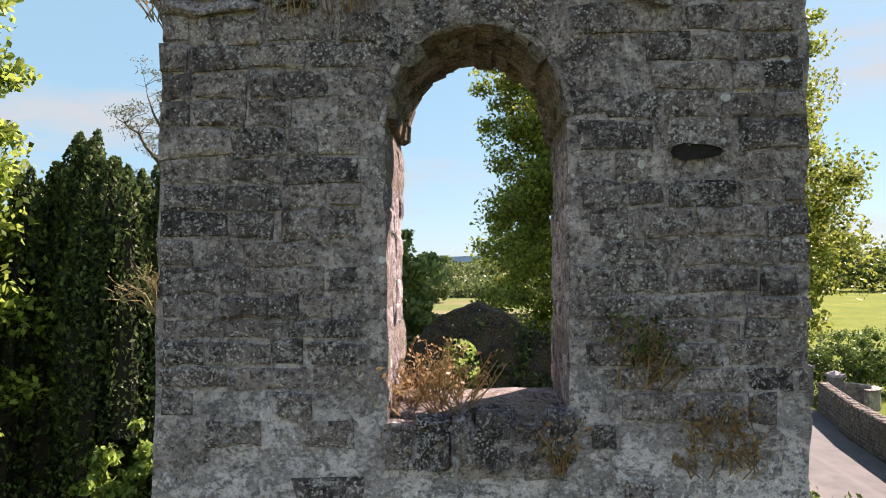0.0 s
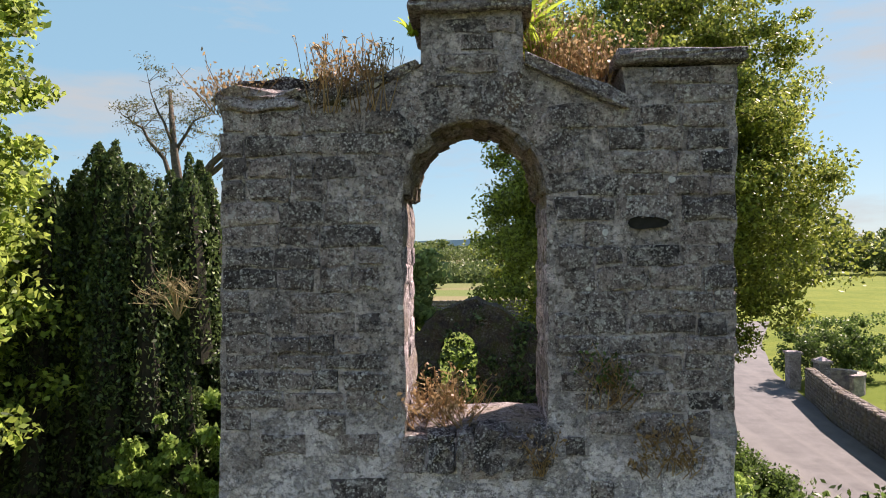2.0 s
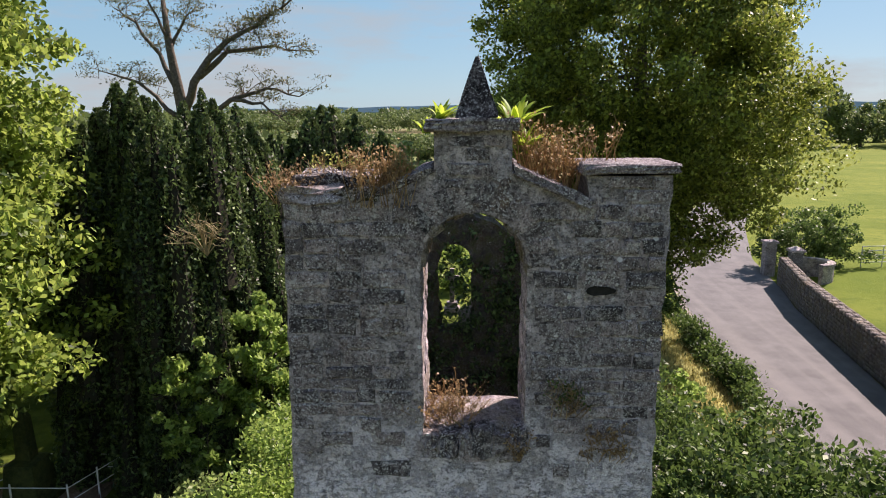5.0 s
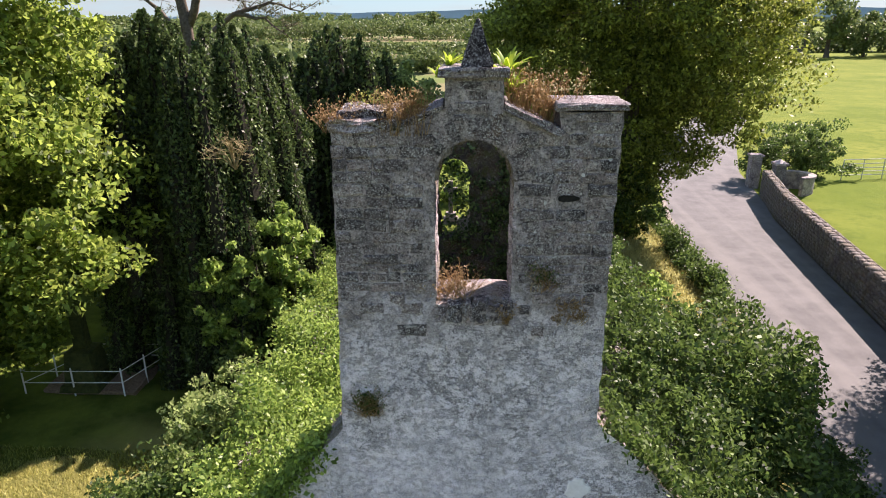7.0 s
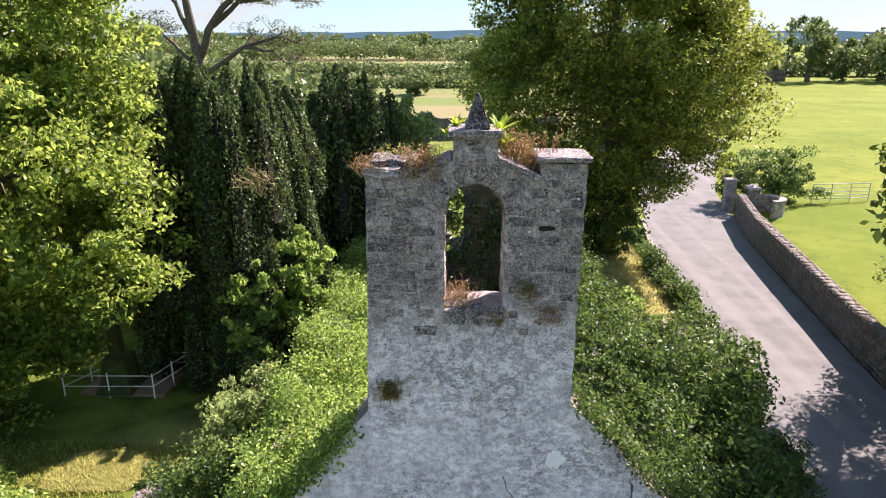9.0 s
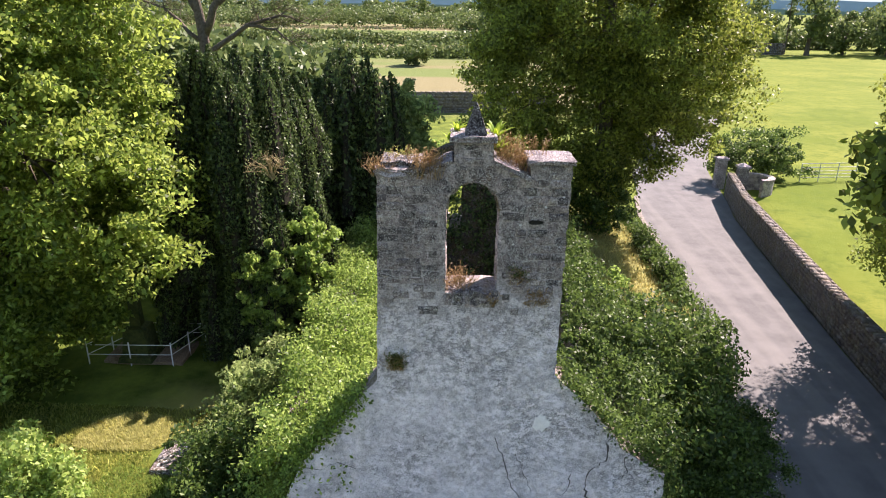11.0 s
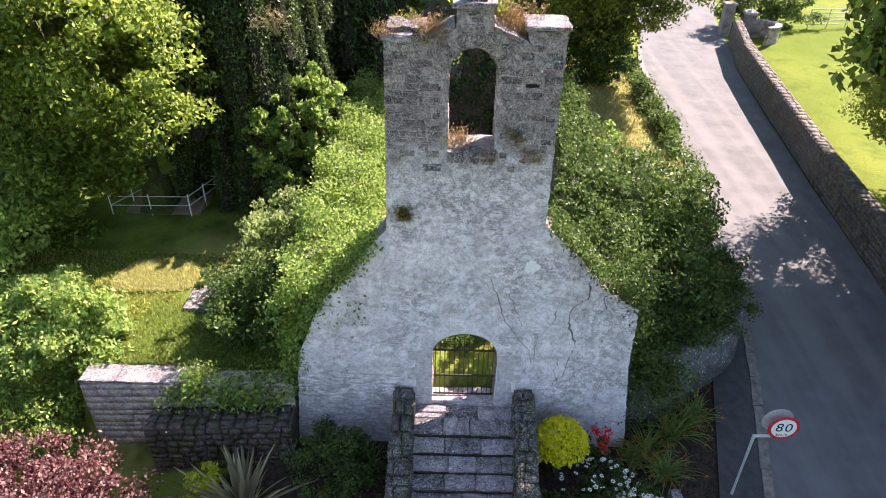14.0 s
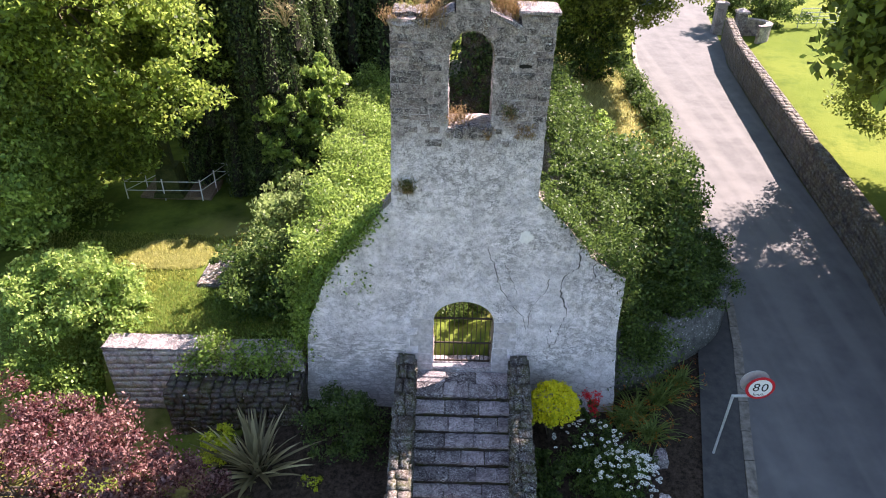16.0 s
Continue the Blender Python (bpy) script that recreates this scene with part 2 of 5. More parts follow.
def mat_road():
    n = Net("worn_asphalt")
    c = n.mix(n.step(n.noise(1.3, 6, 0.6), 0.3, 0.7), (0.105, 0.103, 0.106), (0.155, 0.151, 0.153))
    tracks = n.noise(1.0, 3, 0.5, vec=n.stretch(1.6, 0.05, 1))
    c = n.mix(n.step(tracks, 0.45, 0.65, 0.0, 0.4), c, (0.20, 0.193, 0.188))
    c = n.mix(n.step(n.voronoi(60), 0.25, 0.05, 0, 0.35), c, (0.32, 0.31, 0.30))
    return n.done(c, 0.9, n.noise(120, 3), 0.008, 0.6, spec=0.2)


def mat_dash():
    """Grey pebble-dash with pale chips showing."""
    n = Net("pebble_dash")
    c = n.mix(n.step(n.noise(3, 8, 0.75), 0.36, 0.64), (0.10, 0.10, 0.098), (0.25, 0.245, 0.24))
    c = n.mix(n.step(n.noise(38, 5, 0.7), 0.52, 0.56, 0.0, 0.7), c, (0.05, 0.05, 0.048))
    c = n.mix(n.maths("MULTIPLY", n.step(n.voronoi(11), 0.22, 0.17), n.step(n.noise(3, 4), 0.42, 0.55)), c, (0.72, 0.71, 0.70))
    return n.done(c, 0.95, n.voronoi(28), 0.03, 0.8, spec=0.1)


def mat_plain(name, a, b, scale=8.0, rough=0.8, depth=0.01, metal=0.0, spec=0.3):
    n = Net(name)
    c = n.mix(n.step(n.noise(scale, 5, 0.65), 0.32, 0.68), a, b)
    return n.done(c, rough, n.noise(scale * 4, 5, 0.7), depth, 0.6, metal=metal, spec=spec)


M_WALL = mat_wall()
M_STONE = mat_masonry()
M_CAP = mat_stone("lichened_capstone", 0.95, moss=0.15, speck=0.8)
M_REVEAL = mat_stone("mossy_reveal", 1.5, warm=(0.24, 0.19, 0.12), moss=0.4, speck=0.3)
M_SLATE = mat_stone("dark_finial", 0.55, speck=0.5)
M_QUOIN = mat_stone("dressed_quoin", 2.0, speck=0.4, lime=0.7)
M_GATESTONE = mat_plain("gate_quoin", (0.36, 0.325, 0.34), (0.68, 0.62, 0.645), 9, 0.92, 0.02, spec=0.12)
M_CRACK = mat_plain("crack_shade", (0.045, 0.041, 0.042), (0.13, 0.12, 0.122), 18, 1.0)
M_STEP = mat_stone("lichened_step", 1.25, speck=1.0)
M_MOSSY = mat_stone("mossy_rubble", 0.6, moss=0.65, warm=(0.11, 0.075, 0.05), speck=0.9)
M_PALEWALL = mat_stone("pale_garden_wall", 2.1, warm=(0.50, 0.45, 0.38), speck=0.3)
# dark mossy planter stone; also carries painted shade on rear gable and risers
M_PLANTER = mat_stone("mossy_shaded_rubble", 0.42, warm=(0.075, 0.045, 0.022), moss=0.85, speck=0.22)
M_ROADWALL = mat_stone("roadside_wall", 0.6, warm=(0.15, 0.115, 0.075), moss=0.35, speck=0.4)
M_DASH = mat_dash()
M_GROUND = mat_ground()
M_ROAD = mat_road()
M_KERB = mat_plain("kerb_concrete", (0.10, 0.088, 0.075), (0.27, 0.24, 0.21), 6)
M_PATH = mat_plain("dark_tarmac_path", (0.040, 0.040, 0.044), (0.075, 0.072, 0.07), 4)
M_BARK = mat_plain("bark", (0.07, 0.055, 0.04), (0.17, 0.14, 0.11), 9, 0.95, 0.05)
M_TWIG = mat_plain("grey_twig", (0.17, 0.13, 0.075), (0.36, 0.30, 0.15), 9, 0.9)
M_IRON = mat_plain("rusted_iron", (0.03, 0.027, 0.025), (0.09, 0.06, 0.045), 25, 0.7, 0.004, 0.3)
M_GALV = mat_plain("galvanised_steel", (0.42, 0.43, 0.44), (0.55, 0.56, 0.57), 12, 0.5, 0.002, 0.15)
M_WHITE = mat_plain("sign_white", (0.78, 0.78, 0.78), (0.84, 0.84, 0.84), 6, 0.5, 0.0)
M_RED = mat_plain("sign_red", (0.55, 0.02, 0.03), (0.62, 0.03, 0.04), 6, 0.5, 0.0)
M_BLACK = mat_plain("sign_black", (0.015, 0.015, 0.016), (0.03, 0.03, 0.03), 6, 0.6, 0.0)
M_HOLE = mat_plain("socket_shade", (0.012, 0.011, 0.010), (0.03, 0.028, 0.025), 20, 1.0)
L_LIME = mat_leaf("lime_leaf", (0.012, 0.030, 0.006), (0.34, 0.43, 0.075), (0.46, 0.54, 0.11), share=0.3)
L_LEFT = mat_leaf("chestnut_leaf", (0.010, 0.030, 0.006), (0.30, 0.42, 0.09), (0.52, 0.66, 0.14), share=0.42)
L_YEW = mat_leaf("yew_needle", (0.005, 0.015, 0.006), (0.125, 0.19, 0.062), share=0.12)
L_IVY = mat_leaf("ivy_leaf", (0.020, 0.058, 0.012), (0.29, 0.40, 0.10), share=0.30, rough=0.4)
L_BUSH = mat_leaf("bush_leaf", (0.008, 0.023, 0.007), (0.115, 0.185, 0.045), share=0.22)
L_GREY = mat_leaf("elder_leaf", (0.04, 0.075, 0.025), (0.29, 0.37, 0.145), share=0.35)
L_PALE = mat_leaf("sycamore_leaf", (0.05, 0.11, 0.025), (0.36, 0.48, 0.14), share=0.32)
L_MAROON = mat_leaf("copper_leaf", (0.03, 0.008, 0.012), (0.34, 0.19, 0.20), (0.4, 0.12, 0.12), share=0.25)
L_YELLOW = mat_leaf("yellow_flower", (0.62, 0.55, 0.01), (0.80, 0.74, 0.04), share=0.2)
L_CHART = mat_leaf("chartreuse_leaf", (0.32, 0.40, 0.02), (0.55, 0.60, 0.06), share=0.25)
L_RED = mat_leaf("red_flower", (0.5, 0.01, 0.02), (0.75, 0.04, 0.06), share=0.2)
L_ORANGE = mat_leaf("orange_flower", (0.5, 0.09, 0.01), (0.7, 0.2, 0.03), share=0.2)
L_DAISY = mat_leaf("daisy_petal", (0.75, 0.76, 0.78), (0.85, 0.86, 0.88), share=0.2)
L_FLAX = mat_leaf("flax_blade", (0.08, 0.07, 0.04), (0.48, 0.43, 0.28), share=0.15)
L_DRY = mat_leaf("dry_stalk", (0.15, 0.085, 0.04), (0.40, 0.28, 0.15), share=0.25)
L_GRASS = mat_leaf("grass_blade", (0.06, 0.095, 0.016), (0.40, 0.41, 0.11), share=0.22)
L_LILY = mat_leaf("lily_blade", (0.05, 0.10, 0.02), (0.22, 0.28, 0.08), share=0.3)
L_FERN = mat_leaf("fern_frond", (0.14, 0.24, 0.02), (0.34, 0.44, 0.05), share=0.4)
# far foliage, lifted in colour for distance haze
L_FAR = mat_leaf("far_leaf", (0.04, 0.07, 0.022), (0.14, 0.19, 0.065), share=0.2)


# ---- building aids ----
def part(name, bm, mat, parent=None, label="", smooth=False):
    me = bpy.data.meshes.new(name)
    bm.to_mesh(me)
    bm.free()
    return shape(name, me, mat, parent, label, smooth)


def shape(name, me, mat, parent=None, label="", smooth=False):
    if not me.materials:
        me.materials.append(mat)
    if smooth:
        me.polygons.foreach_set("use_smooth", [True] * len(me.polygons))
    ob = new(name, me)
    if parent:
        ob.parent = parent
    if label:
        tagged(ob, label)
    return ob


def empty(name, at=(0, 0, 0)):
    ob = new(name)
    ob.location = at
    ob.empty_display_size = 0.1
    return ob


def mesh_np(name, verts, faces):
    """A mesh from arrays of vertices (n, 3) and quads or triangles (m, k)."""
    me = bpy.data.meshes.new(name)
    k = faces.shape[1]
    me.vertices.add(len(verts))
    me.vertices.foreach_set("co", np.asarray(verts, np.float32).ravel())
    me.loops.add(faces.size)
    me.loops.foreach_set("vertex_index", np.asarray(faces, np.int32).ravel())
    me.polygons.add(len(faces))
    me.polygons.foreach_set("loop_start", np.arange(0, faces.size, k, dtype=np.int32))
    me.update(calc_edges=True)
    return me


def box(bm, lo, hi, jitter=0.0, rng=None, taper=0.0):
    """A box with slightly uneven corners."""
    vs = []
    for z in (lo[2], hi[2]):
        for x, y in ((lo[0], lo[1]), (hi[0], lo[1]), (hi[0], hi[1]), (lo[0], hi[1])):
            j = [rng.uniform(-jitter, jitter) for _ in range(3)] if jitter else (0, 0, 0)
            vs.append(bm.verts.new((x + j[0], y + j[1], z + j[2])))
    for f in ((3, 2, 1, 0), (4, 5, 6, 7), (0, 1, 5, 4), (1, 2, 6, 5), (2, 3, 7, 6), (3, 0, 4, 7)):
        bm.faces.new([vs[i] for i in f])
    return vs


def tube(bm, pts, r0, r1, sides=7):
    """A tapered tube along points."""
    rings = []
    n = len(pts)
    for i, p in enumerate(pts):
        p = Vector(p)
        a = Vector(pts[max(0, i - 1)])
        b = Vector(pts[min(n - 1, i + 1)])
        d = (b - a).normalized()
        q = d.to_track_quat("Z", "Y")
        r = r0 + (r1 - r0) * i / max(1, n - 1)
        rings.append([bm.verts.new(p + q @ Vector((r * math.cos(2 * math.pi * k / sides), r * math.sin(2 * math.pi * k / sides), 0))) for k in range(sides)])
    for a, b in zip(rings, rings[1:]):
        for k in range(sides):
            bm.faces.new((a[k], a[(k + 1) % sides], b[(k + 1) % sides], b[k]))
    bm.faces.new(rings[0][::-1]), bm.faces.new(rings[-1])


def leaves_mesh(name, centres, size, rng, up=0.3, aim=None, wide=0.55, spread=0.35):
    """Many four-cornered leaves at the given places; aim leans them along a direction."""
    n = len(centres)
    d = rng.normal(size=(n, 3))
    if aim is not None:
        d = d * (1 - up) + np.asarray(aim) * up * 2
    else:
        d[:, 2] -= up
    d /= np.linalg.norm(d, axis=1)[:, None] + 1e-9
    s = np.cross(d, rng.normal(size=(n, 3)))
    s /= np.linalg.norm(s, axis=1)[:, None] + 1e-9
    nrm = np.cross(d, s)
    L = size * rng.uniform(1 - spread, 1 + spread, n)[:, None]
    v = np.empty((n, 4, 3))
    v[:, 0] = centres - d * L * 0.5
    v[:, 1] = centres + s * L * wide * 0.5 + nrm * L * 0.08
    v[:, 2] = centres + d * L * 0.5
    v[:, 3] = centres - s * L * wide * 0.5 + nrm * L * 0.08
    return mesh_np(name, v.reshape(-1, 3), np.arange(4 * n).reshape(-1, 4))


def clump_points(rng, centre, radii, clumps, per, clump_r, hollow=0.55, flat=0.8, squeeze=0.0):
    """Leaf places in clumps over an uneven crown: more on the outside, with gaps between."""
    c = np.asarray(centre, float)
    rad = np.asarray(radii, float)
    d = rng.normal(size=(clumps, 3))
    d /= np.linalg.norm(d, axis=1)[:, None]
    r = hollow + (1 - hollow) * rng.uniform(0, 1, clumps) ** 0.6
    lump = 1 + 0.16 * np.sin(3.1 * d[:, 0] + 5.3 * d[:, 2] + 1) + 0.13 * np.sin(6.7 * d[:, 1] + 4.1 * d[:, 2])
    k = c + d * rad * (r * lump)[:, None]
    p = rng.normal(size=(clumps, per, 3))
    p /= np.linalg.norm(p, axis=2)[:, :, None]
    p *= (rng.uniform(0, 1, (clumps, per)) ** 0.45)[:, :, None]
    p[:, :, 2] *= flat
    cr = clump_r * rng.uniform(0.45, 1.5, clumps)
    return k, (k[:, None, :] + p * cr[:, None, None]).reshape(-1, 3)


# ---- the lie of the land ----
ROAD_Y = (-40, -12, -2, 6, 14, 30, 60, 140)
ROAD_Z = (-3.0, -2.0, -1.35, -0.75, -0.55, -0.30, 0.0, 0.0)
KERB_Y = (-40, -10, -2.4, 0.2, 2.1, 3.7, 5.7, 9.6, 16.5, 24.4, 34, 45, 60, 140)
KERB_X = (-1.5, 4.2, 6.21, 6.87, 7.34, 7.66, 7.90, 8.45, 8.98, 9.45, 11.2, 15.0, 22, 60)
BANK_X = (3.6, 3.85, 4.73, 5.67, 6.66, 7.35)
BANK_Y = (0.3, 0.60, 0.83, 1.60, 2.36, 3.60)


def road_z(y):
    return np.interp(y, ROAD_Y, ROAD_Z)


def kerb_x(y):
    return np.interp(y, KERB_Y, KERB_X)


def road_width(y):
    return np.interp(y, (-40, 0, 10, 16, 27, 60), (4.8, 4.4, 3.95, 4.15, 4.95, 5.0))


def smooth01(v):
    v = np.clip(v, 0, 1)
    return v * v * (3 - 2 * v)


def ground_z(x, y):
    x, y = np.asarray(x, float), np.asarray(y, float)
    rz, kx = road_z(y), kerb_x(y)
    upper = 0.25 + 0.05 * np.sin(x * 0.7) * np.cos(y * 0.5)
    upper = upper + (rz + 0.05 - upper) * smooth01((x - 4.8) / np.maximum(kx - 0.7 - 4.8, 0.3))
    low = np.interp(y, (-12, -4, 0), (-2.4, -1.75, -1.35)) - 0.25 * smooth01((-4 - x) / 3)
    low = low + (rz - low) * smooth01((x - 3.8) / 1.2)
    edge = np.where(x < 3.6, 0.3, np.interp(x, BANK_X, BANK_Y))
    edge = edge - 1.6 * smooth01((-8.6 - x) / 2)
    k = smooth01((y - edge) / np.where(x < -8.6, 2.6, 0.3))
    z = low + (upper - low) * k
    far_side = kx + road_width(y)
    z = np.where(x > kx - 0.4, rz - 0.03, z)
    z = np.where(x > far_side + 0.4, rz + 0.25 * smooth01((x - far_side - 0.4) / 2) + 0.5 * smooth01((x - far_side) / 40), z)
    return np.where(y > 55, z * smooth01((75 - y) / 20), z)


def axis_steps(lo, hi, fine, far):
    a = list(np.arange(lo, hi, fine))
    s, v = fine, hi
    while v < far:
        s *= 1.16
        a.append(v)
        v += s
    a.append(far)
    s, v = fine, lo
    while v > -far:
        s *= 1.16
        v -= s
        a.insert(0, v)
    return np.array(a)


gx, gy = axis_steps(-14, 20, 0.22, 2600), axis_steps(-10, 30, 0.22, 3200)
GX, GY = np.meshgrid(gx, gy)
GZ = ground_z(GX, GY)
GZ += 0.03 * np.sin(GX * 2.3 + 1.7 * np.sin(GY * 1.1)) * np.cos(GY * 1.9) * (GX < 6)
nx = len(gx)
ii = (np.arange(len(gy) - 1)[:, None] * nx + np.arange(nx - 1)[None]).ravel()
ground = shape("ground", mesh_np("ground", np.stack([GX, GY, GZ], -1).reshape(-1, 3), np.stack([ii, ii + 1, ii + nx + 1, ii + nx], 1)), M_GROUND, smooth=True)
tagged(ground, "grassy churchyard, garden soil and open green meadows", "ground", kind="structure")


def ribbon(name, x0, x1, lift, mat, y0, y1, step=0.6, thick=0.0):
    """A strip along the road between two offsets from its kerb line."""
    ys = np.arange(y0, y1, step)
    cols = 7
    v = []
    for y in ys:
        a, b = kerb_x(y) + (x0(y) if callable(x0) else x0), kerb_x(y) + (x1(y) if callable(x1) else x1)
        for c in range(cols):
            v.append((a + (b - a) * c / (cols - 1), y, float(road_z(y)) + lift))
    i = (np.arange(len(ys) - 1)[:, None] * cols + np.arange(cols - 1)[None]).ravel()
    return shape(name, mesh_np(name, np.array(v), np.stack([i, i + 1, i + cols + 1, i + cols], 1)), mat)


road = tagged(ribbon("road", 0, road_width, 0.03, M_ROAD, -30, 58), "worn grey asphalt country road", "road", kind="structure")
pavement = tagged(ribbon("pavement", -1.15, -0.24, 0.085, M_PATH, -12, 4.6), "narrow dark tarmac footpath beside the road", "pavement", kind="structure")
rng = random.Random(5)
y = -11.0
kerb = tagged(empty("kerb"), "weathered kerb stones along the road edge", "kerb", kind="structure")
while y < 27:
    L = rng.uniform(0.75, 1.0)
    bm = bmesh.new()
    a, b = float(kerb_x(y)), float(kerb_x(y + L))
    za, zb = float(road_z(y)), float(road_z(y + L))
    for yy, xx, zz in ((y + 0.012, a, za), (y + L - 0.012, b, zb)):
        for dx, dz in ((-0.24, -0.1), (0.0, -0.1), (-0.015, 0.10), (-0.24, 0.11)):
            bm.verts.new((xx + dx + rng.uniform(-0.012, 0.012), yy, zz + dz + rng.uniform(-0.008, 0.008)))
    bm.verts.ensure_lookup_table()
    q = bm.verts
    for f in ((0, 1, 5, 4), (1, 2, 6, 5), (2, 3, 7, 6), (3, 0, 4, 7), (3, 2, 1, 0), (4, 5, 6, 7)):
        bm.faces.new([q[i] for i in f])
    part("kerb_stone", bm, M_KERB, kerb)
    y += L

# ---- the church front ----
rng = random.Random(11)
THICK = 0.62


def rough_line(pts, step, amp, rng):
    """Points along a polyline at even steps, with a broken edge."""
    out = []
    for (x0, z0), (x1, z1) in zip(pts, pts[1:]):
        n = max(1, round(math.hypot(x1 - x0, z1 - z0) / step))
        for i in range(n):
            f = i / n
            j = amp if 0 < i else amp * 0.3
            out.append((x0 + (x1 - x0) * f + rng.uniform(-j, j), z0 + (z1 - z0) * f + rng.uniform(-j, j)))
    return out


def arch(x0, x1, z0, spring, top, n=16):
    """An opening's outline, counter-clockwise from its lower left."""
    c, r = (x0 + x1) / 2, (x1 - x0) / 2
    pts = [(x0, z0), (x1, z0), (x1, spring)]
    for i in range(1, n):
        a = math.pi * i / n
        pts.append((c + r * math.cos(a), spring + (top - spring) * math.sin(a)))
    return pts + [(x0, spring), (x0, z0)]


OUTLINE = [(-3.68, -1.6), (3.66, -1.6), (3.60, -0.9), (3.36, 1.1), (3.33, 2.55), (2.55, 3.04), (2.40, 3.31), (1.78, 4.01), (1.36, 4.40),
           (1.365, 5.7), (1.37, 6.7), (1.385, 7.80), (0.78, 7.80), (0.80, 7.56), (0.26, 7.82), (0.25, 8.12), (-0.31, 8.12), (-0.31, 7.83), (-0.70, 7.66),
           (-1.36, 7.70), (-1.42, 7.60), (-1.43, 6.7), (-1.45, 5.7), (-1.49, 4.25), (-1.94, 3.74), (-2.54, 2.94), (-2.86, 2.52), (-3.41, 1.15), (-3.68, -1.6)]
BELL = arch(-0.415, 0.37, 5.80, 7.13, 7.54, 18)
GATE = arch(-0.66, 0.66, -0.12, 1.30, 1.86, 16)


def pierced_wall(name, outline, holes, y0, thick, mat, step=0.12, amp=0.012, seed=1, faces_mat=None):
    """A wall from an outline in x and z with openings through it."""
    rng = random.Random(seed)
    bm = bmesh.new()
    for loop in (outline, *holes):
        pts = rough_line(loop, step, amp, rng)
        vs = [bm.verts.new((x, y0, z)) for x, z in pts]
        for a, b in zip(vs, vs[1:] + vs[:1]):
            bm.edges.new((a, b))
    bmesh.ops.triangle_fill(bm, use_beauty=True, use_dissolve=False, edges=bm.edges[:], normal=(0, -1, 0))
    got = bmesh.ops.extrude_face_region(bm, geom=bm.faces[:])
    for v in got["geom"]:
        if isinstance(v, bmesh.types.BMVert):
            v.co.y += thick
            v.co.x += rng.uniform(-amp, amp) * 1.5
            v.co.z += rng.uniform(-amp, amp) * 1.5
    bmesh.ops.recalc_face_normals(bm, faces=bm.faces[:])
    ob = part(name, bm, mat)
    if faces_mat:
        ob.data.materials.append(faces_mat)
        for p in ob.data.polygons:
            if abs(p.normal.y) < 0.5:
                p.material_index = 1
    return ob


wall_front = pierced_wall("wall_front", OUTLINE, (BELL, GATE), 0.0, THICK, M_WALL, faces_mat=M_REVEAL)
tagged(wall_front, "grey ruined church gable with flaking lime render and bellcote", "church wall", kind="structure")

# facing stones of the bellcote
rng = random.Random(23)


def block_mesh(rng, w, h, d):
    """A hewn stone with a worn face, its back at y = 0."""
    bm = bmesh.new()
    e = 0.017
    back = [(-w / 2, -h / 2), (w / 2, -h / 2), (w / 2, h / 2), (-w / 2, h / 2)]
    ring0 = [bm.verts.new((x, 0.02, z)) for x, z in back]
    mid = [(-w / 2, -h / 2), (0, -h / 2), (w / 2, -h / 2), (w / 2, h / 2), (0, h / 2), (-w / 2, h / 2)]
    ring1 = [bm.verts.new((x + rng.uniform(-e, e), -d * 0.55, z + rng.uniform(-e, e))) for x, z in mid]
    ring2 = [bm.verts.new((x * (1 - 0.05 / w) + rng.uniform(-e, e), -d * rng.uniform(0.85, 1.15), z * (1 - 0.035 / h) + rng.uniform(-e, e) * 0.6)) for x, z in mid]
    bm.faces.new(ring2)
    for k in range(6):
        bm.faces.new((ring1[k], ring1[(k + 1) % 6], ring2[(k + 1) % 6], ring2[k]))
    bm.faces.new((ring0[0], ring0[1], ring1[2], ring1[1], ring1[0]))
    bm.faces.new((ring0[1], ring0[2], ring1[3], ring1[2]))
    bm.faces.new((ring0[2], ring0[3], ring1[5], ring1[4], ring1[3]))
    bm.faces.new((ring0[3], ring0[0], ring1[0], ring1[5]))
    bmesh.ops.recalc_face_normals(bm, faces=bm.faces[:])
    me = bpy.data.meshes.new("stone")
    bm.to_mesh(me)
    bm.free()
    me.materials.append(M_STONE)
    return me


BLOCKS = [block_mesh(rng, 0.2, 0.115, 0.02) for _ in range(14)]


def clad(me, mat):
    me = me.copy()
    me.materials[0] = mat
    return me


REVEAL_BLOCKS = [clad(m, M_REVEAL) for m in BLOCKS[:6]]
JAMB_BLOCKS = [clad(m, M_QUOIN) for m in BLOCKS[6:12]]


def in_arch(x, z, x0, x1, z0, spring, top, pad):
    if x < x0 - pad or x > x1 + pad or z < z0 - pad:
        return False
    if z <= spring:
        return True
    c, r, h = (x0 + x1) / 2, (x1 - x0) / 2 + pad, top - spring + pad
    return ((x - c) / r) ** 2 + ((z - spring) / h) ** 2 < 1


def top_edge(x):
    """The height of the masonry's top across the bellcote."""
    xs = (-1.43, -1.36, -0.70, -0.315, -0.31, 0.25, 0.255, 0.80, 0.805, 1.39)
    zs = (7.60, 7.68, 7.66, 7.82, 8.12, 8.12, 7.80, 7.56, 7.80, 7.80)
    return float(np.interp(x, xs, zs))


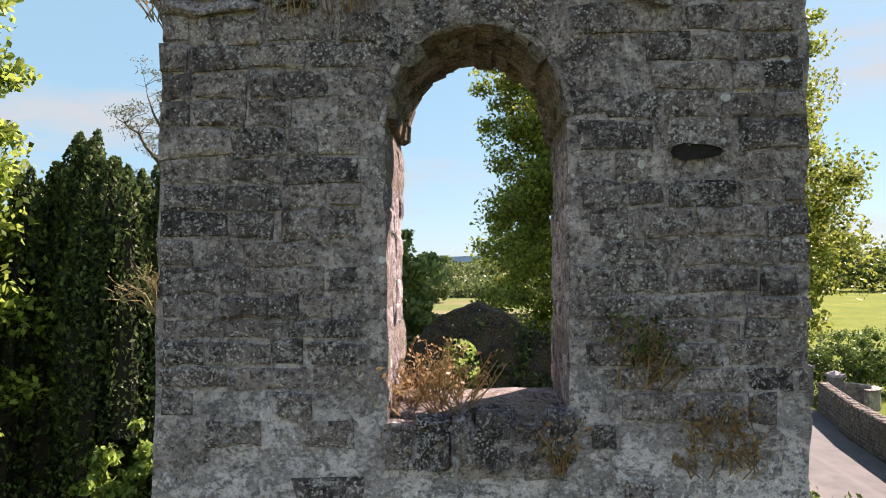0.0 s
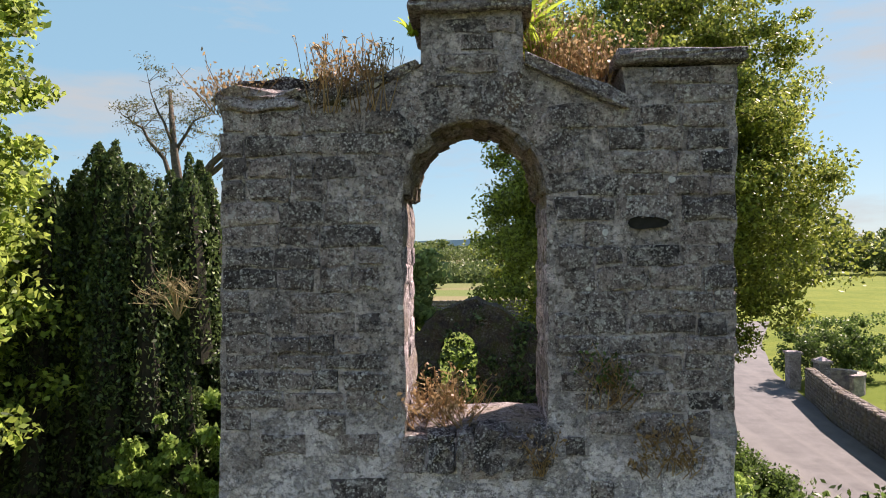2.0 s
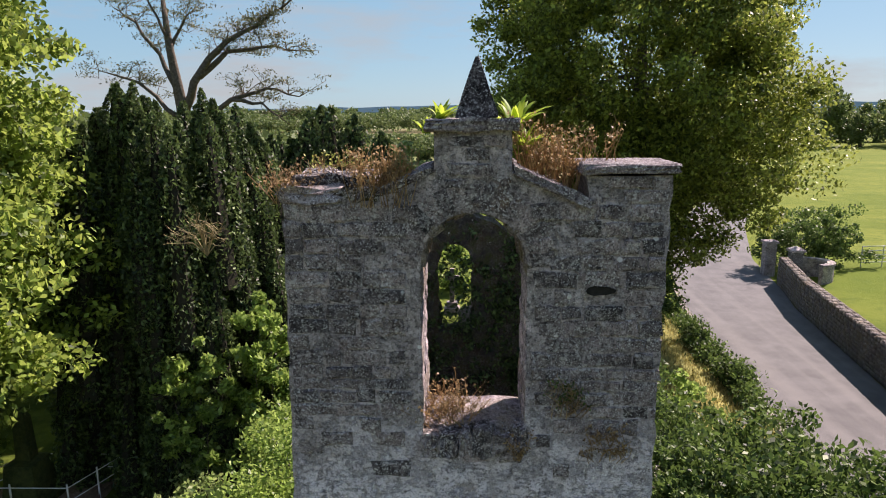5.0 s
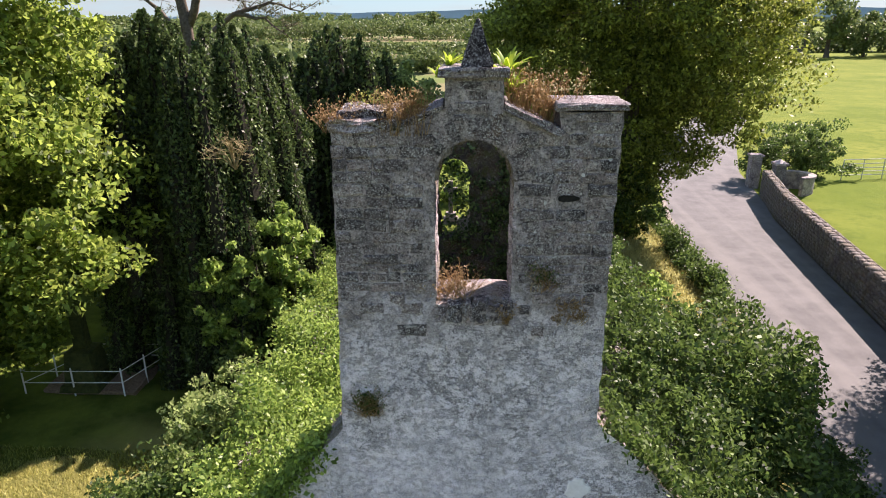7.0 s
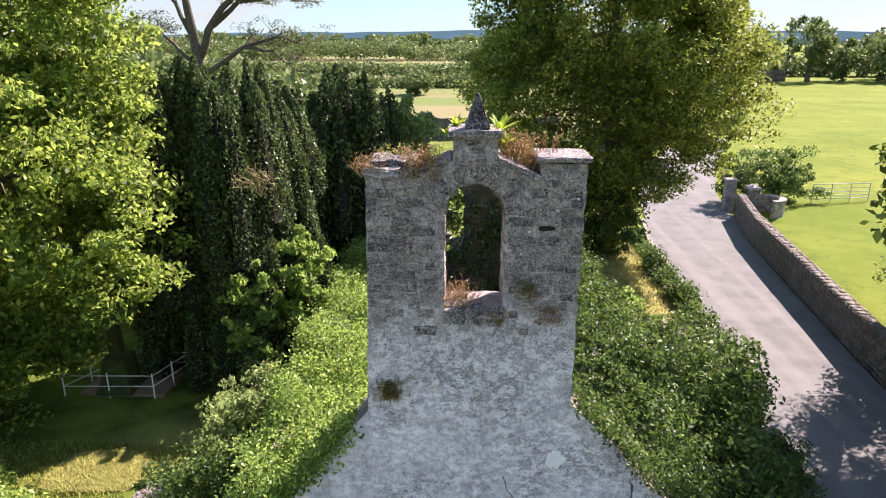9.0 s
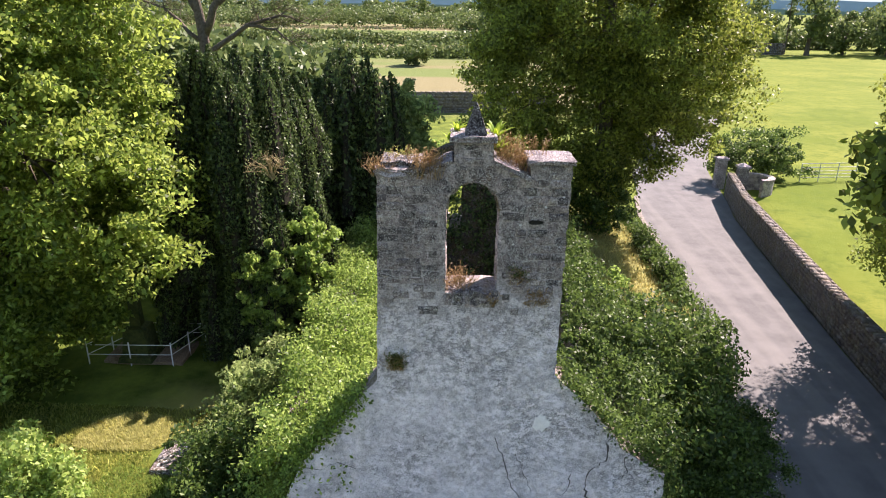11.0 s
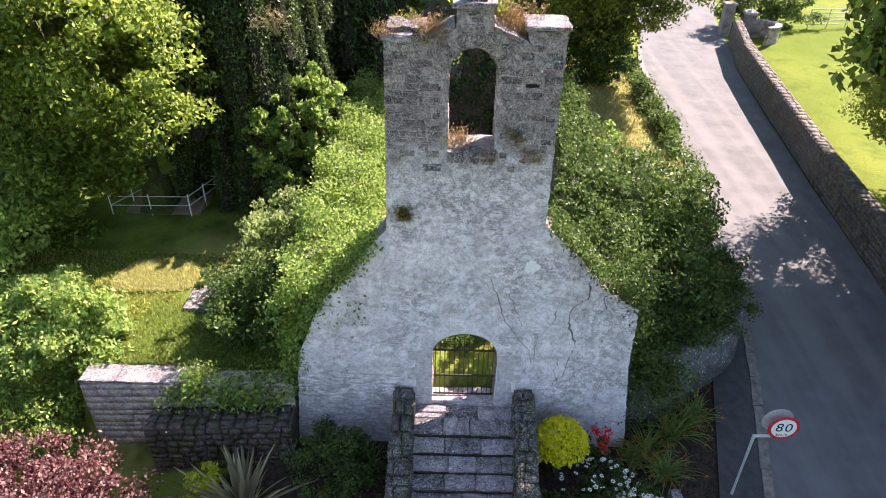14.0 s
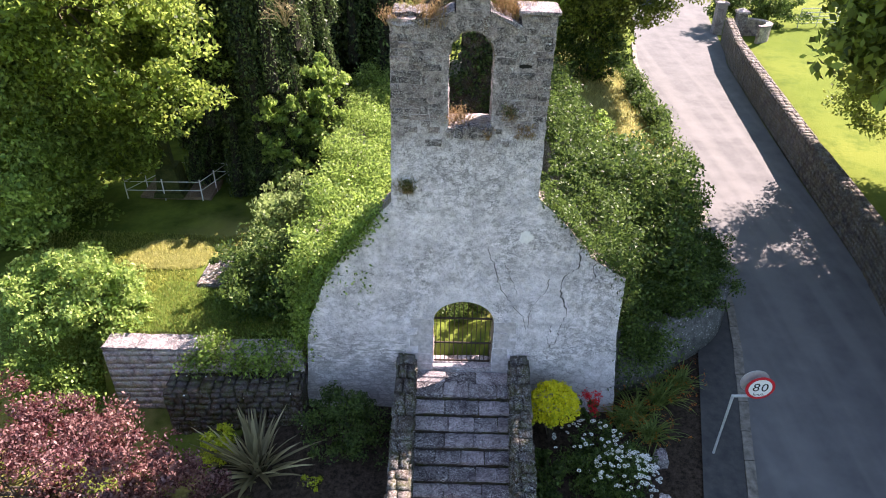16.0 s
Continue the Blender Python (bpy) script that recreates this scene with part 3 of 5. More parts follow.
z = 4.9
while z < 8.1:
    h = rng.uniform(0.088, 0.135)
    x = -1.44 + 0.01
    while x < 1.36:
        w = min(rng.uniform(0.13, 0.36), 1.375 - x)
        cx, cz = x + w / 2, z + h / 2
        x += w
        if w < 0.05 or cz + h / 2 > min(top_edge(cx - w * 0.4), top_edge(cx + w * 0.4)) + 0.005:
            continue
        hit_hole = any(in_arch(cx + q * w / 2, cz + s * h / 2, -0.415, 0.37, 5.80, 7.13, 7.54, 0.015) for q in (-1, 0, 1) for s in (-1, 1))
        bare = min(0.97, max(0.0, (cz + 0.8 * noise.noise((cx * 1.9, cz * 1.9, 4.0)) - 5.55) / 0.45))
        if hit_hole or rng.random() > bare or (abs(cx - 0.91) < 0.13 and abs(cz - 6.96) < 0.07):
            continue
        ring = math.hypot(cx + 0.02, cz - 7.13)
        if cz > 7.1 and ring < 0.62:
            continue
        ob = shape("stone", rng.choice(BLOCKS), M_STONE, wall_front)
        ob.location = (cx, -0.001, cz)
        ob.scale = ((w - rng.uniform(0.008, 0.034)) / 0.2, rng.uniform(0.3, 1.0), (h - rng.uniform(0.009, 0.027)) / 0.115)
        ob.rotation_euler = (0, radians(rng.uniform(-1.2, 1.2)), 0)
    z += h
# voussoirs round the bell opening
for k in range(15):
    a = math.pi * (k + 0.5) / 15
    ob = shape("voussoir", rng.choice(BLOCKS), M_STONE, wall_front)
    ob.location = (-0.022 + 0.51 * math.cos(a), -0.001, 7.13 + 0.525 * math.sin(a))
    ob.rotation_euler = (0, -(a + math.pi / 2) + math.pi / 2, 0)
    ob.scale = (0.95, rng.uniform(0.1, 0.6), 0.88)

# rough stones lining the bell opening, with the arch's mossy underside
edge_pts = [((-0.415, 5.82 + 0.108 * i), (1, 0)) for i in range(12)] + [((0.37, 5.82 + 0.108 * i), (-1, 0)) for i in range(12)]
for i in range(14):
    a = math.pi * (i + 0.5) / 14
    edge_pts.append(((-0.022 + 0.392 * math.cos(a), 7.13 + 0.41 * math.sin(a)), (-math.cos(a), -math.sin(a))))
for (px, pz), (nx_, nz_) in edge_pts:
    depth = -0.004
    while depth < THICK - 0.05:
        w = min(rng.uniform(0.09, 0.24), THICK - depth)
        inward = Vector((nx_, 0, nz_))
        along = Vector((0, 1, 0))
        tang = along.cross(-inward)
        ob = shape("reveal_stone", rng.choice(BLOCKS), M_STONE, wall_front)
        ob.data = REVEAL_BLOCKS[rng.randrange(len(REVEAL_BLOCKS))] if nz_ else JAMB_BLOCKS[rng.randrange(len(JAMB_BLOCKS))]
        rot = Matrix((along, -inward, tang)).transposed().to_4x4()
        rot.translation = Vector((px, depth + w / 2, pz)) - inward * 0.012
        ob.matrix_world = rot @ Matrix.Diagonal(((w - 0.008) / 0.2, rng.uniform(0.8, 3.0) if nz_ else rng.uniform(0.3, 1.25), rng.uniform(0.82, 1.08), 1))
        depth += w

# the put-log socket: a shallow dish, its inner shade put into near-black colour
bm = bmesh.new()
for s in (0, 1):
    for i in range(10):
        a = 2 * math.pi * i / 10
        bm.verts.new((0.91 + (0.11 - 0.01 * s) * math.copysign(abs(math.cos(a)) ** 0.6, math.cos(a)), -0.024 + 0.012 * s, 6.96 + 0.035 * math.sin(a) * (1.1 if math.cos(a) < 0 else 0.8)))
bm.verts.ensure_lookup_table()
for i in range(10):
    bm.faces.new((bm.verts[i], bm.verts[(i + 1) % 10], bm.verts[10 + (i + 1) % 10], bm.verts[10 + i]))
bm.faces.new([bm.verts[10 + i] for i in range(10)])
socket = part("putlog_socket", bm, M_HOLE, wall_front, "empty beam socket, its inner shade in the colour")

# capstones and coping
def slab(name, lo, hi, mat, parent, seed, tilt=0.0, chips=0.014):
    """A coping slab with worn, broken edges."""
    rng = random.Random(seed)
    bm = bmesh.new()
    box(bm, [a - b for a, b in zip(lo, lo)], [b - a for a, b in zip(lo, hi)])
    bmesh.ops.subdivide_edges(bm, edges=bm.edges[:], cuts=3, use_grid_fill=True)
    for v in bm.verts:
        v.co += Vector([rng.uniform(-chips, chips) for _ in range(3)])
    bmesh.ops.bevel(bm, geom=[e for e in bm.edges if e.calc_face_angle(0) > 1.0], offset=0.008, segments=1, affect="EDGES")
    ob = part(name, bm, mat, parent)
    ob.location = lo
    ob.rotation_euler = (0, tilt, 0)
    return ob


coping = tagged(empty("coping"), "lichened stone capstones and coping slabs on the bellcote", "coping stones", kind="structure")
slab("capstone", (-0.37, -0.07, 8.12), (0.30, 0.66, 8.205), M_CAP, coping, 1, chips=0.010)
slab("capstone", (0.75, -0.06, 7.81), (1.43, 0.70, 7.885), M_CAP, coping, 2, chips=0.010)
slab("capstone", (-1.38, 0.10, 7.72), (-0.78, 0.70, 7.80), M_CAP, coping, 3, chips=0.022)
slab("coping_slab", (0.25, -0.05, 7.83), (0.85, 0.60, 7.895), M_CAP, coping, 4, tilt=radians(26))
slab("coping_slab", (-0.72, -0.02, 7.66), (-0.28, 0.60, 7.71), M_CAP, coping, 5, tilt=radians(-22))
slab("broken_stone", (-1.44, -0.02, 7.60), (-1.0, 0.3, 7.72), M_STONE, coping, 6, chips=0.03)
slab("broken_stone", (-1.05, 0.0, 7.62), (-0.7, 0.4, 7.71), M_MOSSY, coping, 7, chips=0.03)

# the pointed finial
rng = random.Random(4)
bm = bmesh.new()
prev = None
for zz, r in ((8.21, 0.145), (8.25, 0.14), (8.38, 0.098), (8.52, 0.05), (8.645, 0.012)):
    ring = [bm.verts.new((0.0 + r * math.cos(a) + rng.uniform(-.004, .004), 0.2 + r * math.sin(a), zz)) for a in [math.pi / 4 + math.pi / 2 * q for q in range(4)]]
    if prev:
        for q in range(4):
            bm.faces.new((prev[q], prev[(q + 1) % 4], ring[(q + 1) % 4], ring[q]))
    prev = ring
bm.faces.new(prev)
bmesh.ops.scale(bm, vec=(1.5, 1.5, 1), space=Matrix.Translation((0, -0.2, 0)), verts=bm.verts[:])
finial = part("finial", bm, M_SLATE)
tagged(finial, "dark pyramidal stone finial spotted with white lichen", "finial")

# ledge in the bell opening, its rubble sill and the fallen stones
sill = tagged(empty("bell_sill"), "rough rubble sill of the empty bell opening", "sill", kind="structure")
rng = random.Random(9)
x = -0.42
while x < 0.38:
    w = min(rng.uniform(0.09, 0.19), 0.39 - x)
    ob = slab("sill_stone", (x, -0.03, 5.62 + rng.uniform(-.02, .02)), (x + w - 0.012, 0.16, 5.83 + rng.uniform(-.04, .03)), M_STONE, sill, rng.randint(0, 999), chips=0.016)
    x += w
ob = slab("sill_bed", (-0.41, 0.1, 5.70), (0.37, 0.66, 5.845), M_REVEAL, sill, 77, chips=0.02)

# dressed stones beside the gate
rng = random.Random(31)
for side in (-1, 1):
    z = -0.12
    k = 0
    while z < 1.25:
        h = rng.uniform(0.2, 0.3)
        w = 0.5 if k % 2 else 0.33
        ob = shape("quoin", rng.choice(BLOCKS), M_QUOIN, wall_front)
        ob.data = ob.data.copy()
        ob.data.materials[0] = M_GATESTONE
        ob.location = (side * (0.67 + w / 2), -0.001, z + h / 2)
        ob.scale = ((w - 0.006) / 0.2, 0.35, (h - 0.006) / 0.115)
        z += h
        k += 1

# the barred gate
gate = tagged(empty("iron_gate", (0, 0.2, 0)), "rusty barred iron gate closed in the arched doorway", "gate")
for i in range(13):
    x = -0.60 + i * 0.1
    top = 1.30 + 0.56 * math.sqrt(max(0.0, 1 - (x / 0.66) ** 2)) - 0.03
    bm = bmesh.new()
    tube(bm, [(x, 0, -0.06), (x, 0, top)], 0.009, 0.009, 6)
    part("bar", bm, M_IRON, gate)
for zz in (0.02, 0.55, 1.25):
    bm = bmesh.new()
    box(bm, (-0.64, -0.012, zz - 0.02), (0.64, 0.012, zz + 0.02))
    part("rail", bm, M_IRON, gate)
bm = bmesh.new()
tube(bm, [(0.64 * math.cos(a), 0, 1.30 + 0.54 * math.sin(a)) for a in [math.pi * q / 16 for q in range(17)]], 0.014, 0.014, 6)
part("arched_rail", bm, M_IRON, gate)
threshold = slab("threshold", (-0.68, 0.02, -0.16), (0.68, 0.42, -0.02), M_QUOIN, None, 12)
tagged(threshold, "pale worn stone threshold under the gate", "threshold", kind="structure")

# ---- nave walls behind the front ----
def rubble_wall(name, outline, y0, thick, mat, seed, holes=(), turn=None):
    ob = pierced_wall(name, outline, holes, y0, thick, mat, step=0.2, amp=0.04, seed=seed)
    if turn:
        ob.matrix_world = turn
    return ob


side_outline = [(0, -0.3), (12.6, -0.3), (12.6, 2.5), (9, 2.2), (6, 2.7), (3, 2.4), (1.2, 2.6), (0, 2.3), (0, -0.3)]
wall_west = rubble_wall("wall_west", side_outline, 0, 0.6, M_MOSSY, 3, turn=pose(-2.85, 0.63, 0, 0, 0, 90))
tagged(wall_west, "ruined rubble nave wall smothered in ivy", "church wall", kind="structure")
wall_east = rubble_wall("wall_east", side_outline, 0, 0.6, M_MOSSY, 4, turn=pose(3.35, 0.63, 0, 0, 0, 90))
tagged(wall_east, "ruined rubble nave wall hidden by bushes", "church wall", kind="structure")
back_outline = [(-3.4, -0.3), (3.4, -0.3), (3.4, 2.6), (1.5, 4.7), (0.6, 5.25), (-0.1, 5.55), (-1.1, 5.2), (-1.9, 4.3), (-3.4, 2.7), (-3.4, -0.3)]
# the nave's shade is put into the rear gable's dark stone colour
wall_back = rubble_wall("wall_back", back_outline, 13.2, 0.7, M_PLANTER, 5, holes=(arch(-1.0, -0.08, 2.2, 4.2, 4.72, 10),))
tagged(wall_back, "ruined rear gable with an arched window opening", "church wall", kind="structure")

# ---- trees and shrubs ----
def limbs(bm, base, top, spots, r, rng, reach=0.75):
    """A trunk and limbs that reach towards the clumps of the crown."""
    base, top = Vector(base), Vector(top)
    pts = [base.lerp(top, f) + Vector((rng.uniform(-.12, .12), rng.uniform(-.12, .12), 0)) * (0 < f) for f in (0, 0.25, 0.5, 0.75, 1.0)]
    tube(bm, pts, r, r * 0.35, 10)
    for s in spots:
        s = Vector(s)
        f = rng.uniform(0.3, 0.95)
        a = base.lerp(top, f)
        e = a.lerp(s, reach)
        m = a.lerp(e, 0.5) + Vector((0, 0, 0.12 * (e - a).length))
        tube(bm, [a, a.lerp(m, 0.6), m, e], r * 0.28, r * 0.04, 5)


def broad_tree(name, base, centre, radii, clumps, per, clump_r, leaf, mat, label, seed, trunk_r=0.3, hollow=0.5, kinds=14, category="tree", flat=0.6, bark=None):
    rg = np.random.RandomState(seed)
    rr = random.Random(seed)
    thing = tagged(empty(name, base), label, category)
    k, p = clump_points(rg, centre, radii, clumps, per, clump_r, hollow, flat)
    p = p[p[:, 2] > ground_z(p[:, 0], p[:, 1]) + 0.05] - np.array(base)
    shape("crown", leaves_mesh("crown", p, leaf, rg), mat, thing)
    bm = bmesh.new()
    pick = [k[rr.randrange(len(k))] - np.array(base) for _ in range(kinds)]
    limbs(bm, (0, 0, -0.1), Vector(centre) - Vector(base) + Vector((0, 0, radii[2] * 0.3)), pick, trunk_r, rr)
    part("trunk", bm, bark or M_BARK, thing, smooth=True)
    return thing


# near-black: the crown's inner shade is put into this twig and trunk colour
M_YEWSHADE = mat_plain("yew_shade_twig", (0.012, 0.014, 0.008), (0.035, 0.03, 0.02), 9, 0.95)


def yew(base, h, r, plumes, per, seed, label, needle=0.15):
    """An upright yew: steep, separate plumes of short needles round cores coloured as inner shade."""
    rg = np.random.RandomState(seed)
    thing = tagged(empty("yew_tree", base), label, "tree")
    pts = []
    core = bmesh.new()
    for i in range(plumes):
        a, q = rg.uniform(0, 2 * math.pi), math.sqrt(rg.uniform(0.12, 1))
        x, y = r * q * math.cos(a), r * q * math.sin(a)
        tip = h * (1.0 - 0.13 * q ** 2) * rg.uniform(0.84, 1.0)
        if rg.uniform() < 0.45:
            tip *= rg.uniform(0.35, 0.85)
            x, y = x * 1.13, y * 1.13
        low = max(0.1, tip - rg.uniform(2.4, 5.5))
        fat = rg.uniform(0.24, 0.40)
        f = rg.uniform(0, 1, per)
        w = fat * np.minimum(1, (1 - f) * 2.6) ** 0.7 * (0.75 + 0.25 * np.minimum(1, f * 4)) + 0.02
        b = rg.uniform(0, 2 * math.pi, per)
        rr = w * (0.72 + 0.34 * rg.uniform(0, 1, per)) * (1 + 0.16 * np.sin(f * 23 + 3 * np.sin(2 * b) + i) + 0.14 * np.sin(3 * b + i + f * 9))
        lean = 0.80 + 0.20 * (1 - f)
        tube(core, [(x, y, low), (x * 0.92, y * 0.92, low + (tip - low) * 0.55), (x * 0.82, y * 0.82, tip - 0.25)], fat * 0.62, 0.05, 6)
        pts.append(np.stack([x * lean + rr * np.cos(b), y * lean + rr * np.sin(b), low + (tip - low) * f], 1))
    p = np.concatenate(pts)
    shape("crown", leaves_mesh("crown", p, needle, rg, up=0.34, aim=(0, 0, 1), wide=0.5), L_YEW, thing)
    part("shade_core", core, M_YEWSHADE, thing)
    bm = bmesh.new()
    rr = random.Random(seed)
    for _ in range(6):
        a = rr.uniform(0, 6.28)
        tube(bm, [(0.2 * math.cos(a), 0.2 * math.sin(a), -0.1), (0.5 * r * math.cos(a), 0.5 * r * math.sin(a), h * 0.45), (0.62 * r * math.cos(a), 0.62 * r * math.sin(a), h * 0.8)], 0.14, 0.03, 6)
    part("trunk", bm, M_YEWSHADE, thing)
    return thing


def shrub(name, centre, radii, n, leaf, mat, label, seed, clumps=None, category="shrub", hollow=0.35, clump_r=None, extra=None, flat=0.8):
    """A leafy bush standing on the ground."""
    rg = np.random.RandomState(seed)
    c = np.array(centre, float)
    foot = np.array([c[0], c[1], float(ground_z(c[0], c[1]))])
    thing = tagged(empty(name, foot), label, category)
    clumps = clumps or max(12, n // 75)
    k, p = clump_points(rg, c, radii, clumps, max(1, n // clumps), clump_r or 0.22 * min(radii), hollow, flat)
    p = p[p[:, 2] > ground_z(p[:, 0], p[:, 1]) - 0.02]
    shape("leaves", leaves_mesh("leaves", p - foot, leaf, rg), mat, thing)
    bm = bmesh.new()
    rr = random.Random(seed)
    for _ in range(7):
        e = Vector(k[rr.randrange(len(k))] - foot) * 0.85
        if e.z < 0.1:
            e.z = 0.1
        tube(bm, [(0, 0, -0.05), e * 0.5 + Vector((0, 0, 0.05)), e], 0.02 * max(1, min(radii)), 0.006, 5)
    part("stems", bm, M_BARK, thing)
    return thing


def blades(name, foot, n, length, width, mat, label, seed, droop=0.5, spread=0.9, category="plant", radius=0.1, flowers=None):
    """A clump of strap-like leaves arching out of one foot."""
    rg = random.Random(seed)
    thing = tagged(empty(name, foot), label, category)
    v, f = [], []
    tips = []
    for i in range(n):
        a = rg.uniform(0, 2 * math.pi)
        lean = rg.uniform(0.08, spread)
        L = length * rg.uniform(0.6, 1.1)
        o = Vector((rg.uniform(-1, 1) * radius, rg.uniform(-1, 1) * radius, 0))
        d = Vector((math.cos(a), math.sin(a), 0))
        s = Vector((-d.y, d.x, 0))
        b = len(v)
        for q in range(6):
            u = q / 5
            w = width * (1 - u ** 2.5) * rg.uniform(0.9, 1.1) + 0.002
            c = o + d * L * (math.sin(lean) * u + droop * 0.35 * u * u) + Vector((0, 0, L * (math.cos(lean) * u - droop * 0.45 * u ** 3)))
            v += [c + s * w - Vector((0, 0, w * 0.3)), c + Vector((0, 0, w * 0.3)), c - s * w - Vector((0, 0, w * 0.3))]
        for q in range(5):
            k = b + 3 * q
            f += [(k, k + 1, k + 4, k + 3), (k + 1, k + 2, k + 5, k + 4)]
        tips.append(c)
    shape("leaves", mesh_np("leaves", np.array([tuple(q) for q in v]), np.array(f)), mat, thing)
    if flowers:
        rgn = np.random.RandomState(seed)
        t = np.array([tuple(q) for q in tips[: n // 4]])
        p = (t[:, None, :] * [0.9, 0.9, 1] + rgn.normal(size=(len(t), 9, 3)) * 0.03).reshape(-1, 3)
        tagged(shape("flower_spray", leaves_mesh("flower_spray", p, 0.035, rgn), flowers, thing), kind="stuff")
    return thing


def stalks(name, region, n, length, mat, label, seed, heads=True, category="dry weeds", lean=0.25, head_mat=None):
    """Dry stems with small seed heads growing out of masonry: region gives x, y, z ranges."""
    rg = random.Random(seed)
    rgn = np.random.RandomState(seed)
    (x0, x1), (y0, y1), zf = region
    foot = ((x0 + x1) / 2, (y0 + y1) / 2, zf((x0 + x1) / 2))
    thing = tagged(empty(name, foot), label, category)
    bm = bmesh.new()
    hp = []
    for i in range(n):
        x, y = rg.uniform(x0, x1), rg.uniform(y0, y1)
        b = Vector((x, y, zf(x) - 0.02))
        L = length * rg.uniform(0.45, 1.1)
        d = Vector((rg.uniform(-lean, lean) * 1.5, rg.uniform(-lean, lean) - 0.08, 1)).normalized()
        e = b + d * L
        m = b.lerp(e, 0.5) + Vector((rg.uniform(-.03, .03), rg.uniform(-.03, .03), 0))
        f = Vector(foot)
        tube(bm, [b - f, m - f, e - f], 0.0035, 0.0018, 4)
        for q in range(rg.randint(1, 5)):
            u = rg.uniform(0.35, 1.0)
            c = b.lerp(e, u) - f
            g = c + Vector((rg.uniform(-1, 1), rg.uniform(-1, 1), rg.uniform(0.3, 1.2))) * 0.05
            tube(bm, [c, g], 0.002, 0.001, 3)
            hp += [tuple(g)] * 2
    part("stems", bm, L_DRY, thing)
    if heads and hp:
        p = np.array(hp) + rgn.normal(size=(len(hp), 3)) * 0.012
        shape("seed_heads", leaves_mesh("seed_heads", p, 0.028, rgn), head_mat or mat, thing)
    return thing


# great trees
broad_tree("lime_tree", (6.4, 20.5, 0), (5.9, 20.3, 9.3), (5.9, 4.3, 7.4), 1350, 185, 0.72, 0.15, L_LIME, "tall spreading lime tree in full yellow-green leaf", 101, 0.42)
broad_tree("chestnut_tree", (-12.6, 6.6, 0.2), (-10.9, 6.2, 7.4), (4.3, 3.4, 6.0), 1000, 175, 0.60, 0.14, L_LEFT, "broad bright green tree over a railed grave", 102, 0.3)
broad_tree("beech_tree", (-15.2, 11.5, 0.2), (-14.8, 10.6, 4.6), (3.0, 3.0, 4.4), 330, 130, 0.7, 0.17, L_LEFT, "leafy beech at the churchyard boundary", 111, 0.25)
# added tree standing in for low chestnut boughs, covering the bright lawn
broad_tree("lower_bough_tree", (-13.4, 4.4, 0.1), (-13.0, 4.2, 3.4), (2.5, 2.2, 3.5), 330, 130, 0.55, 0.13, L_PALE, "added leafy mass for the chestnut's lower boughs", 112, 0.12)
yew((-6.5, 9.3, 0.2), 9.1, 2.35, 150, 2100, 103, "dense dark green upright yew", 0.095)
yew((-3.9, 14.2, 0.2), 8.6, 1.9, 85, 700, 104, "dark upright yew behind the ruined nave")
yew((-7.6, 15.5, 0.2), 8.6, 2.4, 90, 600, 105, "dark upright yew in the churchyard")
yew((-11.4, 15.6, 0.2), 7.6, 2.3, 80, 500, 113, "broad dark yew behind the railed grave")
yew((-15.2, 17.6, 0.2), 8.2, 2.7, 85, 500, 114, "old dark yew at the churchyard boundary")
broad_tree("ash_tree", (-2.3, 16.2, 0), (-2.4, 15.6, 4.6), (1.2, 1.3, 2.7), 110, 90, 0.5, 0.2, L_GREY, "slender ash tree with grey-green leaves", 106, 0.12)
broad_tree("roadside_tree", (17.4, 10.6, 0), (16.1, 10.2, 5.6), (4.0, 3.2, 4.4), 300, 170, 0.6, 0.14, L_LIME, "roadside lime tree with hanging leafy boughs", 107, 0.35)
broad_tree("roadside_tree", (17.2, 4.4, -0.4), (15.7, 3.6, 8.4), (6.1, 6.2, 5.0), 1200, 210, 0.95, 0.31, L_LIME, "leafy roadside tree shading the bend", 110, 0.35)
broad_tree("sycamore_sapling", (-9.4, 1.6, -0.3), (-9.4, 1.3, 0.7), (1.7, 1.2, 1.3), 170, 150, 0.32, 0.11, L_PALE, "young sycamore with pale green leaves", 108, 0.06, category="sapling")
broad_tree("copper_plum_tree", (-8.6, -3.6, -1.9), (-8.6, -3.3, -0.45), (3.8, 2.0, 1.45), 330, 170, 0.31, 0.078, L_MAROON, "ornamental plum tree with dark maroon leaves", 109, 0.09)

# an old cedar with bare, wind-swept boughs
rr = random.Random(55)
rg = np.random.RandomState(55)
cedar = tagged(empty("cedar_tree", (-13.0, 25, 0)), "old thinning cedar with long bare leaning boughs", "tree")
bm = bmesh.new()
pts = []


